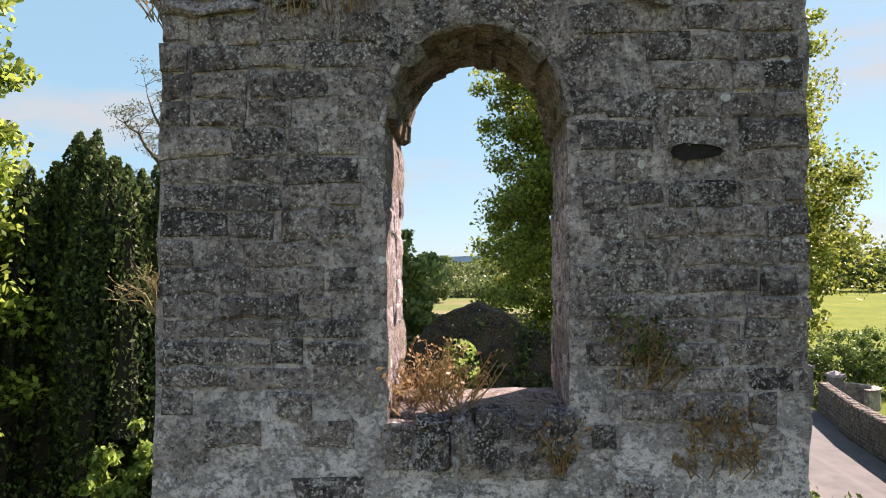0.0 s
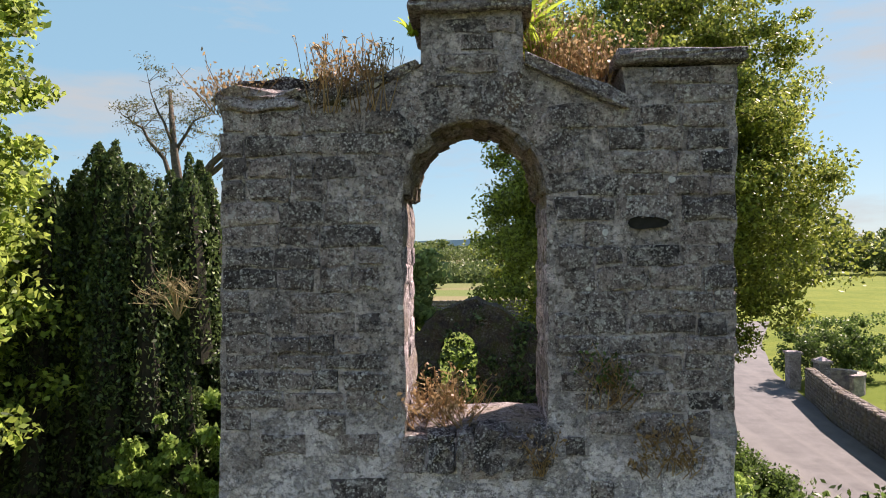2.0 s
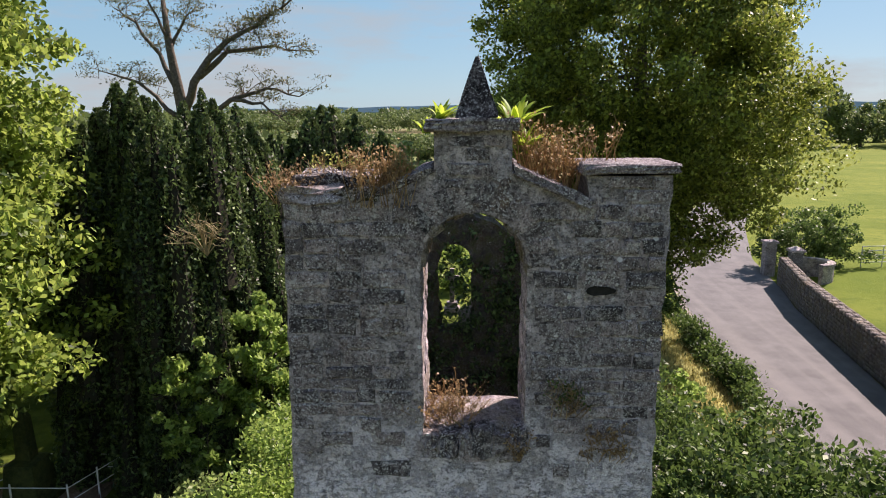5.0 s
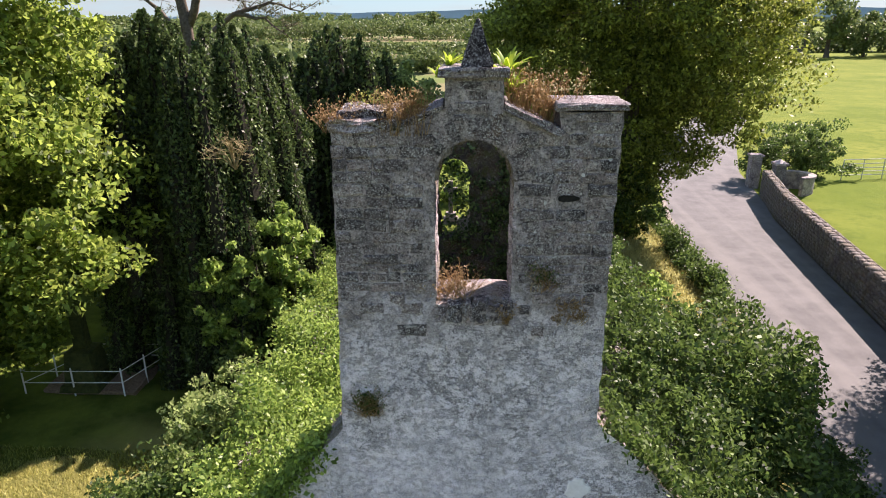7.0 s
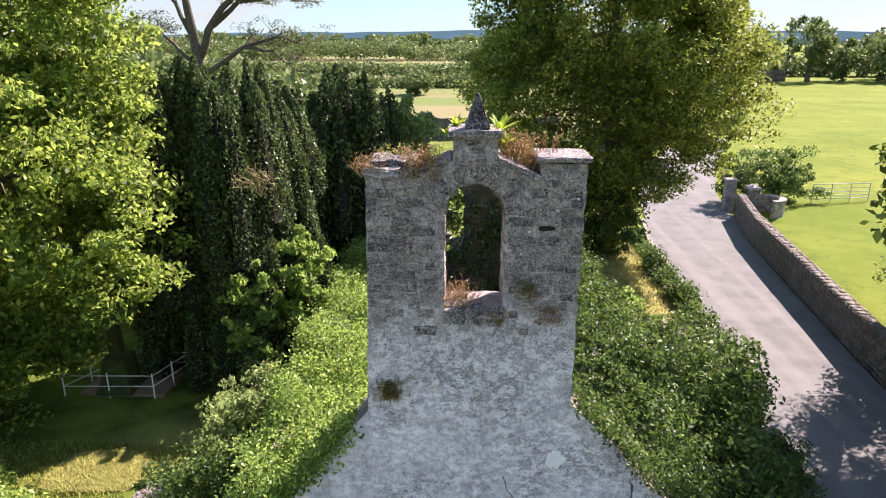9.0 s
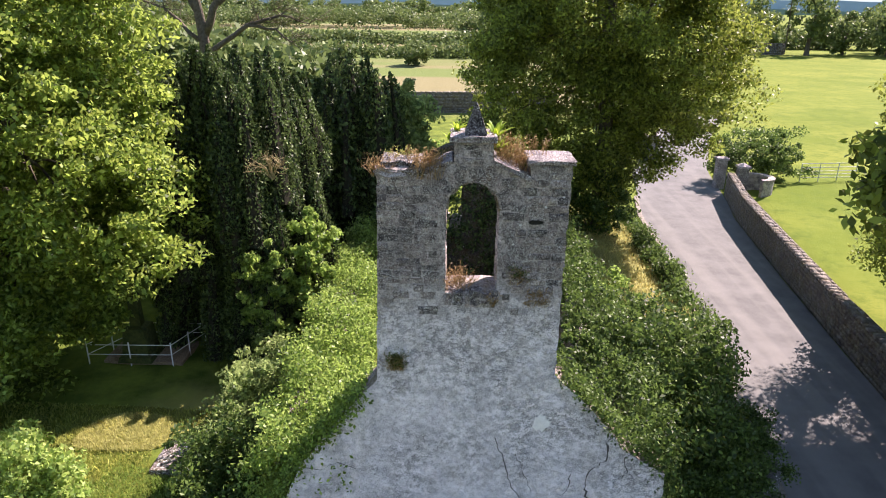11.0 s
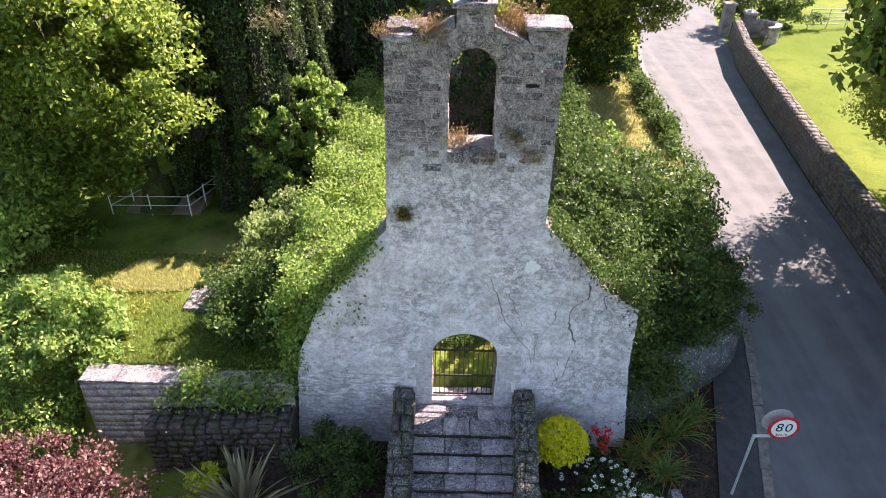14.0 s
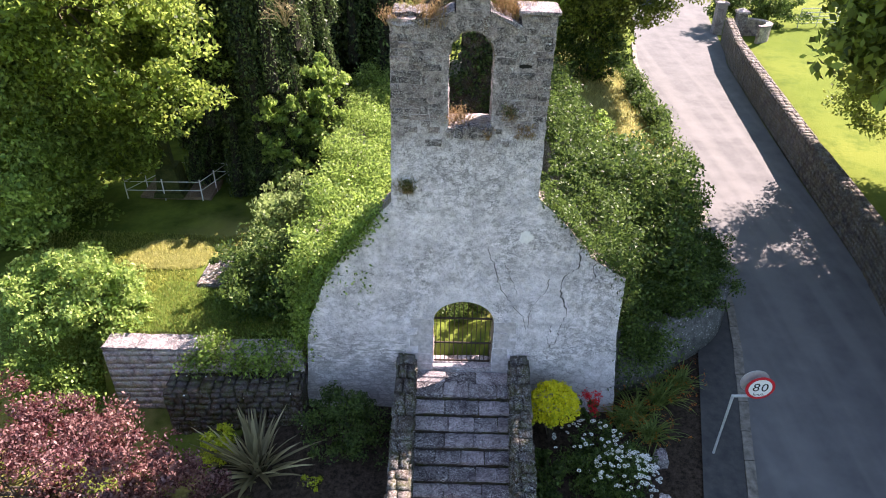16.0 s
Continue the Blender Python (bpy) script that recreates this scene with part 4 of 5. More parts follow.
def cedar_bough(stem, r, sprays, pad):
    """One bough: a crooked limb with rising side twigs that carry thin flat pads of needles."""
    stem = [Vector(q) for q in stem]
    fine = []
    for a, b in zip(stem, stem[1:]):
        fine += [a.lerp(b, f) + Vector((rr.uniform(-.07, .07), rr.uniform(-.15, .15), rr.uniform(-.07, .07))) for f in (0, 0.34, 0.67)]
    fine.append(stem[-1])
    tube(bm, fine, r, r * 0.16, 7)
    for _ in range(sprays):
        q = fine[min(len(fine) - 1, int(len(fine) * rr.uniform(0.35, 1.0)))]
        e = q + Vector((rr.uniform(-0.5, 1.1), rr.uniform(-1.0, 1.0), rr.uniform(-0.35, 0.75)))
        m = q.lerp(e, 0.5) + Vector((0, 0, rr.uniform(-.05, .18)))
        tube(bm, [q, m, e], r * 0.16, 0.008, 4)
        for _ in range(3):
            k = m.lerp(e, rr.uniform(0, 1))
            g = k + Vector((rr.uniform(-.45, .45), rr.uniform(-.4, .4), rr.uniform(-.05, .3)))
            tube(bm, [k, g], 0.012, 0.005, 3)
            if rr.random() < pad:
                pts.append(np.array(g) + rg.normal(size=(34, 3)) * [0.22, 0.22, 0.07])


tube(bm, [(0, 0, -0.2), (0.15, 0, 5), (0, 0.1, 8.6), (-0.3, 0, 11.2), (-0.5, 0.1, 13.9)], 0.45, 0.07, 9)
cedar_bough([(0.1, 0, 8.4), (1.0, 0, 10.2), (2.3, 0, 11.4), (3.6, 0.2, 12.0), (5.3, 0.2, 13.2)], 0.21, 34, 0.75)
cedar_bough([(0.9, 0, 9.9), (2.2, 0.3, 10.9), (3.8, 0.3, 11.2), (5.3, 0.4, 11.0)], 0.15, 22, 0.7)
cedar_bough([(0.1, 0, 7.4), (2.3, -0.2, 8.9), (4.0, -0.2, 9.4), (5.4, -0.3, 9.0)], 0.15, 22, 0.45)
cedar_bough([(2.3, -0.2, 8.9), (3.8, -0.5, 8.7), (5.0, -0.6, 7.8)], 0.10, 12, 0.4)
cedar_bough([(-0.1, 0, 9.2), (-0.9, 0.2, 10.9), (-1.9, 0.3, 12.2), (-2.8, 0.3, 12.9)], 0.13, 20, 0.6)
cedar_bough([(-0.3, 0, 11.0), (0.3, 0.2, 12.2), (1.0, 0.3, 12.9)], 0.09, 14, 0.6)
cedar_bough([(-0.3, 0, 11.4), (-0.9, -0.2, 12.9), (-1.3, -0.2, 14.2)], 0.08, 12, 0.45)
cedar_bough([(0, 0, 8.0), (-1.6, -0.3, 9.6), (-3.4, -0.3, 10.2)], 0.12, 16, 0.6)
part("trunk", bm, M_BARK, cedar, smooth=True)
shape("crown", leaves_mesh("crown", np.concatenate(pts), 0.12, rg, wide=0.35), mat_leaf("cedar_needle", (0.04, 0.055, 0.03), (0.15, 0.15, 0.07), share=0.15), cedar)

# dead branches caught in the yew
bm = bmesh.new()
for _ in range(16):
    a = rr.uniform(0.1, math.pi - 0.1)
    L = rr.uniform(0.35, 0.62)
    e = Vector((L * 1.1 * math.cos(a), rr.uniform(-.45, -.05), L * math.sin(a)))
    k = e.cross(Vector((0, 1, 0))).normalized() * rr.uniform(-.14, .14)
    stem = [Vector((0, 0, -0.25)), e * 0.35 + k * 0.7, e * 0.7 + k, e]
    tube(bm, stem, 0.012, 0.005, 4)
    for _ in range(9):
        q = stem[1].lerp(stem[3], rr.uniform(0, 1))
        g = q + Vector((rr.uniform(-.22, .22), rr.uniform(-.15, .1), rr.uniform(-.1, .24)))
        tube(bm, [q, q.lerp(g, 0.5) + Vector((rr.uniform(-.04, .04), 0, rr.uniform(-.04, .04))), g], 0.006, 0.003, 3)
dead = part("dead_branch", bm, M_TWIG)
dead.location = (-4.95, 7.1, 5.95)
tagged(dead, "bleached dead branch caught in the yew", "dead branch")

# churchyard bushes
shrub("elder_bush", (-4.8, 4.6, 1.0), (0.95, 2.3, 1.2), 18000, 0.10, L_GREY, "sprawling elder bush beside the ivied wall", 201)
shrub("elder_bush", (-4.8, 2.0, 0.9), (1.2, 1.3, 1.2), 15000, 0.09, L_BUSH, "dark green bush at the churchyard edge", 202)
shrub("laurel_bush", (-4.2, 7.7, 2.8), (0.7, 0.9, 2.1), 8000, 0.16, L_IVY, "tall bright laurel under the yew", 203)
shrub("laurel_bush", (-5.3, 7.0, 2.5), (0.9, 0.7, 1.5), 6000, 0.14, L_IVY, "bright laurel sprouting at the foot of the yew", 217)
shrub("hawthorn_bush", (4.6, 4.3, 1.7), (1.6, 2.7, 2.2), 28000, 0.11, L_BUSH, "thick hawthorn bush over the nave wall", 204)
shrub("hawthorn_bush", (5.8, 6.0, 0.8), (1.4, 2.0, 1.3), 14000, 0.11, L_BUSH, "thick hawthorn bush above the road", 205)
shrub("elder_bush", (4.1, 8.2, 1.4), (0.8, 1.8, 1.5), 8000, 0.13, L_IVY, "bright leafy elder beside the nave wall", 206)
shrub("bramble", (2.6, 3.3, 3.0), (0.75, 1.6, 0.6), 4500, 0.09, L_BUSH, "brambles sprawling along the broken wall top", 207)
shrub("hedge_bush", (8.2, 17.5, 0.0), (0.4, 6.5, 0.5), 12000, 0.12, L_BUSH, "unkempt hedge along the roadside bank", 208, clump_r=0.4)
shrub("laurel_bush", (3.6, 12.5, 1.6), (0.8, 0.9, 1.3), 2600, 0.16, L_GREY, "pale-leaved laurel under the lime tree", 209)
shrub("field_bush", (18.2, 31.5, 1.5), (3.0, 1.8, 1.8), 14000, 0.16, L_BUSH, "round dark bush inside the field gate", 210)

shrub("elder_bush", (5.9, 20.4, 1.7), (2.0, 1.9, 2.3), 15000, 0.15, L_BUSH, "dark elder thicket round the foot of the lime tree", 211)

# ivy on the west wall and round the front's broken shoulders
def ivy(name, boxes, n, leaf, mat, label, seed):
    rg = np.random.RandomState(seed)
    ps = []
    for lo, hi, share in boxes:
        lo, hi = np.array(lo), np.array(hi)
        m = int(n * share)
        k = lo + rg.uniform(size=(max(8, m // 45), 3)) * (hi - lo)
        k[:, 2] += 0.16 * rg.normal(size=len(k))
        p = k[rg.randint(0, len(k), m)] + rg.normal(size=(m, 3)) * [0.13, 0.15, 0.08]
        p[:, 2] += 0.12 * np.sin(p[:, 1] * 2.1 + p[:, 0] * 3) + 0.07 * np.sin(p[:, 1] * 5.3) + 0.06 * rg.normal(size=len(p))
        p[:, 0] += 0.12 * np.sin(p[:, 1] * 3.1 + p[:, 2] * 2.2)
        ps.append(p)
    p = np.concatenate(ps)
    ob = shape(name, leaves_mesh(name, p, leaf, rg), mat)
    tagged(ob, label, "ivy", kind="stuff")
    return ob


ivy("ivy", [((-3.7, 0.1, 2.1), (-1.95, 13.0, 2.95), 0.65), ((-3.85, 0.0, 0.2), (-3.4, 13.4, 2.7), 0.3), ((-2.9, 0.6, 1.0), (-2.7, 13, 2.7), 0.1)], 100000, 0.08, L_IVY, "thick sunlit ivy over the west nave wall", 301)


def shoulder_ivy(n, pts, width, seed, label, mat):
    rg = np.random.RandomState(seed)
    xs, zs = np.array(pts).T
    f = rg.uniform(0, len(pts) - 1, n)
    x, z = np.interp(f, np.arange(len(pts)), xs), np.interp(f, np.arange(len(pts)), zs)
    p = np.stack([x, rg.uniform(-0.12, 0.8, n), z], 1) + rg.normal(size=(n, 3)) * [width, 0.03, width]
    ob = shape("ivy", leaves_mesh("ivy", p, 0.075, rg), mat)
    tagged(ob, label, "ivy", kind="stuff")


shoulder_ivy(11000, [(-1.75, 4.0), (-2.2, 3.45), (-2.7, 2.9), (-3.2, 2.1), (-3.5, 1.4), (-3.55, 1.0)], 0.095, 302, "ivy creeping over the gable's broken shoulder", L_IVY)
shoulder_ivy(1800, [(2.9, 3.2), (3.3, 2.75), (3.55, 2.2), (3.6, 1.4), (3.75, 0.6)], 0.16, 303, "ivy and weeds at the gable's broken corner", L_BUSH)
shoulder_ivy(3600, [(1.5, 4.38), (2.0, 3.92), (2.5, 3.3), (3.3, 2.68)], 0.07, 304, "weeds along the gable's broken slope", L_BUSH)
ivy("brambles", [((2.65, 0.55, 2.2), (3.75, 13, 3.1), 0.75), ((3.3, 0.5, 0.3), (3.9, 12, 2.7), 0.25)], 34000, 0.095, L_BUSH, "brambles and ivy over the east nave wall", 306)
# yew-dark leaves: nave shade put into the ivy colour
ivy("ivy", [((-0.9, 12.9, 0.5), (3.2, 13.15, 5.0), 0.7), ((-3.2, 12.9, 0.4), (-1.0, 13.15, 4.0), 0.3)], 7000, 0.13, L_YEW, "ivy hanging over the rear gable, shade in its colour", 305)

ivy("ivy", [((-6.3, -0.16, -0.12), (-3.7, 0.25, 0.34), 0.5), ((-11.5, -0.9, -1.5), (-8.3, 0.5, 0.1), 0.5)], 12000, 0.085, L_IVY, "ivy trailing over the terrace edge and bank", 307)
ivy("ivy", [((3.55, 0.1, -0.2), (4.7, 0.75, 0.9), 1.0)], 5000, 0.07, L_BUSH, "dark ivy hanging over the retaining wall", 308)
shrub("nave_weeds", (-0.1, 2.0, 0.45), (1.1, 0.8, 0.8), 8000, 0.08, L_BUSH, "leafy weeds behind the barred gate", 216)
# both nave bushes take yew-dark leaves to carry the interior's shade
shrub("nave_bush", (0.55, 3.0, 0.7), (0.9, 0.8, 1.0), 6000, 0.11, L_YEW, "overgrown bush inside the roofless nave", 213)
shrub("nave_bush", (-0.9, 4.4, 0.5), (1.0, 0.9, 0.8), 6000, 0.11, L_YEW, "brambles inside the roofless nave, shade in their colour", 214)
for i, (x, y, z) in enumerate(((4.2, 1.3, 1.0), (5.1, 1.75, 0.8), (6.0, 2.6, 0.55), (6.7, 3.6, 0.35), (7.0, 4.9, 0.2))):
    shrub("bank_bush", (x, y, z), (0.75, 0.65, 0.55), 4500, 0.075, L_BUSH, "ivy and weeds spilling over the retaining wall", 215 + i, clump_r=0.2)

# ---- steps and garden walls ----
def stone_pile(name, p0, p1, h, thick, mat, label, seed, size=(0.2, 0.11), parent=None, kind="structure", category="wall", top=None, rough=0.018, slack=0.12):
    """A straight rubble wall between two feet: a solid core with stones proud on both faces and along the top."""
    rg = random.Random(seed)
    a, b = Vector(p0), Vector(p1)
    L = (b - a).length
    d = (b - a) / L
    s = Vector((d.y, -d.x, 0)).normalized()
    wall = tagged(empty(name, a), label, category, kind=kind)
    bm = bmesh.new()
    v = []
    hz = lambda f: (h if top is None else top(f))
    n = 8
    for i in range(n + 1):
        p = (b - a) * (i / n)
        for u, w in ((1, 0), (1, 1), (-1, 1), (-1, 0)):
            v.append(bm.verts.new(p + s * (thick / 2 - 0.03) * u + Vector((0, 0, (hz(i / n) - 0.03) * w - 0.3 * (1 - w)))))
    for i in range(n):
        for k in range(4):
            bm.faces.new((v[4 * i + k], v[4 * i + (k + 1) % 4], v[4 * i + 4 + (k + 1) % 4], v[4 * i + 4 + k]))
    bm.faces.new(v[:4]), bm.faces.new(v[-4:])
    bmesh.ops.recalc_face_normals(bm, faces=bm.faces[:])
    part("core", bm, mat, wall)
    gap = 0.002 if slack < 0.05 else 0.0075
    vs, fs = [], []

    def block(c, ex, ey, ez):
        k = len(vs)
        for z in (-1, 1):
            for x, y in ((-1, -1), (1, -1), (1, 1), (-1, 1)):
                q = c + ex * x * rg.uniform(1.02 - slack, 1.02) + ey * y * rg.uniform(0.85, 1) + ez * z * rg.uniform(1.02 - slack, 1.02)
                vs.append(tuple(q))
        for f in ((3, 2, 1, 0), (4, 5, 6, 7), (0, 1, 5, 4), (1, 2, 6, 5), (2, 3, 7, 6), (3, 0, 4, 7)):
            fs.append([k + i for i in f])

    for side in (-1, 1):
        z = 0.0
        while z < max(hz(0), hz(1), hz(0.5)):
            hh = size[1] * rg.uniform(0.7, 1.4)
            x = 0.0
            while x < L - 0.03:
                w = min(size[0] * rg.uniform(0.6, 1.6), L - x)
                if z + hh * 0.8 < hz((x + w / 2) / L):
                    c = d * (x + w / 2) + s * side * (thick / 2 - 0.03) + Vector((0, 0, z + hh / 2))
                    block(c, d * (w / 2 - gap), s * (0.03 + rg.uniform(0, rough)), Vector((0, 0, hh / 2 - gap)))
                x += w
            z += hh
    x = 0.0
    while x < L - 0.03:
        w = min(size[0] * rg.uniform(0.7, 1.7), L - x)
        y = -thick / 2
        while y < thick / 2 - 0.04:
            e = min(size[0] * rg.uniform(0.6, 1.3), thick / 2 - y)
            c = d * (x + w / 2) + s * (y + e / 2) + Vector((0, 0, hz((x + w / 2) / L) - 0.02))
            block(c, d * (w / 2 - 0.008), s * (e / 2 - 0.006), Vector((0, 0, 0.035 + rg.uniform(0, rough))))
            y += e
        x += w
    st = shape("stones", mesh_np("stones", np.array(vs), np.array(fs)), mat, wall)
    tagged(st, kind="stuff")
    return wall


rng = random.Random(61)
steps = tagged(empty("steps"), "worn lichened stone steps up to the gate", "steps", kind="structure")
NOSE = [(-0.79, -0.12), (-1.13, -0.28), (-1.46, -0.44), (-1.78, -0.60), (-2.07, -0.76), (-2.38, -0.92), (-2.66, -1.08), (-2.96, -1.24), (-3.26, -1.40), (-3.56, -1.56), (-3.86, -1.72), (-4.16, -1.88)]
for i, (yn, zt) in enumerate(NOSE):
    yb = -0.02 if i == 0 else NOSE[i - 1][0] + 0.03
    rows = [(yn, yn + 0.40), (yn + 0.40, yb)] if i == 0 else [(yn, yb)]
    for y0, y1 in rows:
        x = -1.03
        while x < 1.03:
            w = min(rng.uniform(0.45, 0.8), 1.05 - x)
            if 1.05 - x - w < 0.2:
                w = 1.05 - x
            j = rng.uniform(-0.012, 0.012)
            slab("step_stone", (x + 0.011, y0 + 0.004, zt - 0.075 + j), (x + w - 0.011, y1 - 0.008, zt + j), M_STEP, steps, rng.randint(0, 9999), chips=0.010)
            x += w
    # mossy riser in darker stone, deepening the shade line below each tread
    bm = bmesh.new()
    box(bm, (-1.05, yn + 0.045, zt - 0.5), (1.05, yb + 0.1, zt - 0.055), 0.004, rng)
    part("riser", bm, M_PLANTER, steps, "mossy riser, darkened for shade under the tread")


M_PARAPET = mat_stone("mossy_parapet", 0.34, warm=(0.075, 0.05, 0.028), moss=0.8, speck=0.6)


def parapet_top(f):
    return 1.95 - 0.25 * f


parapet_w = stone_pile("parapet", (-1.24, -0.04, -1.55), (-1.19, -4.3, -1.9), 1.9, 0.40, M_PARAPET, "mossy rubble parapet wall beside the steps", 62, size=(0.24, 0.17), rough=0.05, slack=0.26, top=parapet_top)
parapet_e = stone_pile("parapet", (1.26, -0.04, -1.55), (1.18, -4.3, -1.9), 1.9, 0.40, M_PARAPET, "mossy rubble parapet wall beside the flower bed", 63, size=(0.24, 0.17), rough=0.05, slack=0.26, top=parapet_top)
stone_pile("terrace_wall", (-8.2, 0.18, -1.6), (-3.62, 0.18, -1.4), 2.1, 0.42, M_PALEWALL, "pale coursed stone terrace wall below the churchyard", 64, size=(0.34, 0.17), top=lambda f: 1.92 - 0.18 * f, rough=0.002, slack=0.03)
stone_pile("planter_wall", (-6.7, -0.42, -1.75), (-3.6, -0.30, -1.65), 1.6, 0.6, M_PLANTER, "dark moss-covered rubble planter wall", 65, size=(0.23, 0.16), rough=0.06, slack=0.3, top=lambda f: 1.40 - 0.02 * f)
# ledge stones lying on the terrace wall
cope = tagged(empty("terrace_coping"), "pale flat coping slabs on the terrace wall", "coping stones", kind="structure")
x = -8.15
while x < -6.4:
    w = rng.uniform(0.7, 1.1)
    slab("coping_slab", (x, -0.06, 0.33), (x + w - 0.02, 0.45, 0.38), M_CAP, cope, rng.randint(0, 999))
    x += w

# the curved pebble-dashed retaining wall
bm = bmesh.new()
BASE = [(3.62, 0.35), (3.85, 0.62), (4.73, 0.83), (5.67, 1.60), (6.66, 2.36), (7.35, 3.60), (7.55, 5.2), (7.8, 7.0)]
prev = None
n = 56
for i in range(n + 1):
    f = i / n * (len(BASE) - 1)
    k = min(int(f), len(BASE) - 2)
    p = [np.array(BASE[max(0, min(len(BASE) - 1, k + o))]) for o in (-1, 0, 1, 2)]
    u = f - k
    q = 0.5 * (2 * p[1] + (p[2] - p[0]) * u + (2 * p[0] - 5 * p[1] + 4 * p[2] - p[3]) * u * u + (3 * p[1] - p[0] - 3 * p[2] + p[3]) * u ** 3)
    zt = float(np.interp(f, (0, 2, 4, 5, 6, 7), (0.8, 0.6, 0.25, 0.0, -0.15, -0.3))) + 0.03 * math.sin(i * 1.7)
    zb = float(road_z(q[1])) - 0.3
    ring = [bm.verts.new((q[0], q[1] - 0.05, zb)), bm.verts.new((q[0] - 0.06, q[1], zt)), bm.verts.new((q[0] - 0.25, q[1] + 0.32, zt)), bm.verts.new((q[0] - 0.25, q[1] + 0.32, zb))]
    if prev:
        for k in range(4):
            bm.faces.new((prev[k], ring[k], ring[(k + 1) % 4], prev[(k + 1) % 4]))
    else:
        bm.faces.new(ring[::-1])
    prev = ring
bm.faces.new(prev)
bmesh.ops.recalc_face_normals(bm, faces=bm.faces[:])
tagged(part("retaining_wall", bm, M_DASH, smooth=True), "curved grey pebble-dashed retaining wall under ivy", "wall", kind="structure")

# ---- along the road ----
ys = [-14, -6, 0, 6, 12, 18, 24, 28.5]
road_wall = tagged(empty("road_wall"), "old rubble wall along the far side of the road", "wall", kind="structure")
for i, (y0, y1) in enumerate(zip(ys, ys[1:])):
    a = (float(kerb_x(y0) + road_width(y0)) + 0.25, y0, float(road_z(y0)))
    b = (float(kerb_x(y1) + road_width(y1)) + 0.25, y1, float(road_z(y1)))
    w = stone_pile("wall_section", a, b, 1.38, 0.42, M_ROADWALL, "", 70 + i, size=(0.3, 0.15))
    w.parent = road_wall
    for key in ("category", "kind"):
        if key in w:
            del w[key]


def gate_pillar(x, y, z, h, w, label, seed, cap=0.28):
    thing = tagged(empty("gate_pillar", (x, y, z)), label, "pillar")
    bm = bmesh.new()
    box(bm, (-w / 2, -w / 2, -0.1), (w / 2, w / 2, h), 0.01, random.Random(seed))
    bmesh.ops.bevel(bm, geom=bm.edges[:], offset=0.02, segments=1, affect="EDGES")
    part("shaft", bm, M_CAP, thing)
    bm = bmesh.new()
    r = w / 2 + 0.07
    b = [bm.verts.new((sx * r, sy * r, h - 0.01)) for sx, sy in ((-1, -1), (1, -1), (1, 1), (-1, 1))]
    c = [bm.verts.new((sx * r, sy * r, h + 0.1)) for sx, sy in ((-1, -1), (1, -1), (1, 1), (-1, 1))]
    t = bm.verts.new((0, 0, h + cap))
    bm.faces.new(b[::-1])
    for k in range(4):
        bm.faces.new((b[k], b[(k + 1) % 4], c[(k + 1) % 4], c[k])), bm.faces.new((c[k], c[(k + 1) % 4], t))
    part("cap", bm, M_QUOIN, thing)
    return thing


gate_pillar(15.5, 30.4, -0.3, 1.75, 0.55, "tall weathered stone gate pillar", 81, 0.12)
gate_pillar(16.5, 29.6, -0.3, 1.45, 0.55, "stone gate pillar with a pointed cap", 82)
gate_pillar(13.6, 38.0, -0.2, 1.6, 0.5, "stone pillar at the end of a field wall", 83, 0.15)
stone_pile("wing_wall", (13.7, 38.3, -0.25), (11.9, 52, 0.0), 1.35, 0.4, M_ROADWALL, "rubble wall along the bend of the road", 84, size=(0.35, 0.17))
bm = bmesh.new()
prev = None
for i in range(15):
    a = math.pi * (0.5 - i / 14 * 0.95)
    c, s = math.cos(a), math.sin(a)
    ring = [bm.verts.new((16.7 + r * c, 28.6 + r * s * 0.9, z)) for r, z in ((1.15, -0.5), (1.15, 0.75), (1.2, 0.75), (1.2, 0.86), (0.82, 0.86), (0.82, 0.75), (0.87, 0.75), (0.87, -0.5))]
    if prev:
        for k in range(8):
            bm.faces.new((prev[k], ring[k], ring[(k + 1) % 8], prev[(k + 1) % 8]))
    else:
        bm.faces.new(ring)
    prev = ring
bm.faces.new(prev[::-1])
bmesh.ops.recalc_face_normals(bm, faces=bm.faces[:])
tagged(part("gate_wing", bm, M_PALEWALL), "curved stone wing wall with a white coping", "wall", kind="structure")

field_gate = tagged(empty("field_gate", (20.6, 31, 0)), "galvanised tubular field gate", "gate")
for zz in (0.25, 0.45, 0.65, 0.88, 1.12):
    bm = bmesh.new()
    tube(bm, [(0, 0, zz), (3.6, 0.5, zz)], 0.022, 0.022, 6)
    part("bar", bm, M_GALV, field_gate)
for xx in (0, 1.2, 2.4, 3.6):
    bm = bmesh.new()
    tube(bm, [(xx, xx / 7.2, -0.1), (xx, xx / 7.2, 1.14)], 0.028, 0.028, 6)
    part("upright", bm, M_GALV, field_gate)

pole = tagged(empty("utility_pole", (73, 150, 0.5)), "wooden utility pole in the meadow", "pole")
bm = bmesh.new()
tube(bm, [(0, 0, -0.3), (0, 0, 5), (-0.3, 0, 11.2)], 0.17, 0.11, 8)
part("shaft", bm, M_BARK, pole)
bm = bmesh.new()
box(bm, (-1.1, -0.06, 10.3), (0.6, 0.06, 10.42))
part("crossarm", bm, M_BARK, pole)
stone_pile("field_wall", (64, 148, 0.4), (72.3, 149, 0.4), 2.2, 0.6, M_ROADWALL, "short grassy-topped stone wall in the meadow", 86, size=(0.8, 0.4))

# the speed limit sign
sign = tagged(empty("road_sign", (5.60, -1.25, -1.22)), "round red-rimmed speed limit sign on a cranked steel post", "road sign")
bm = bmesh.new()
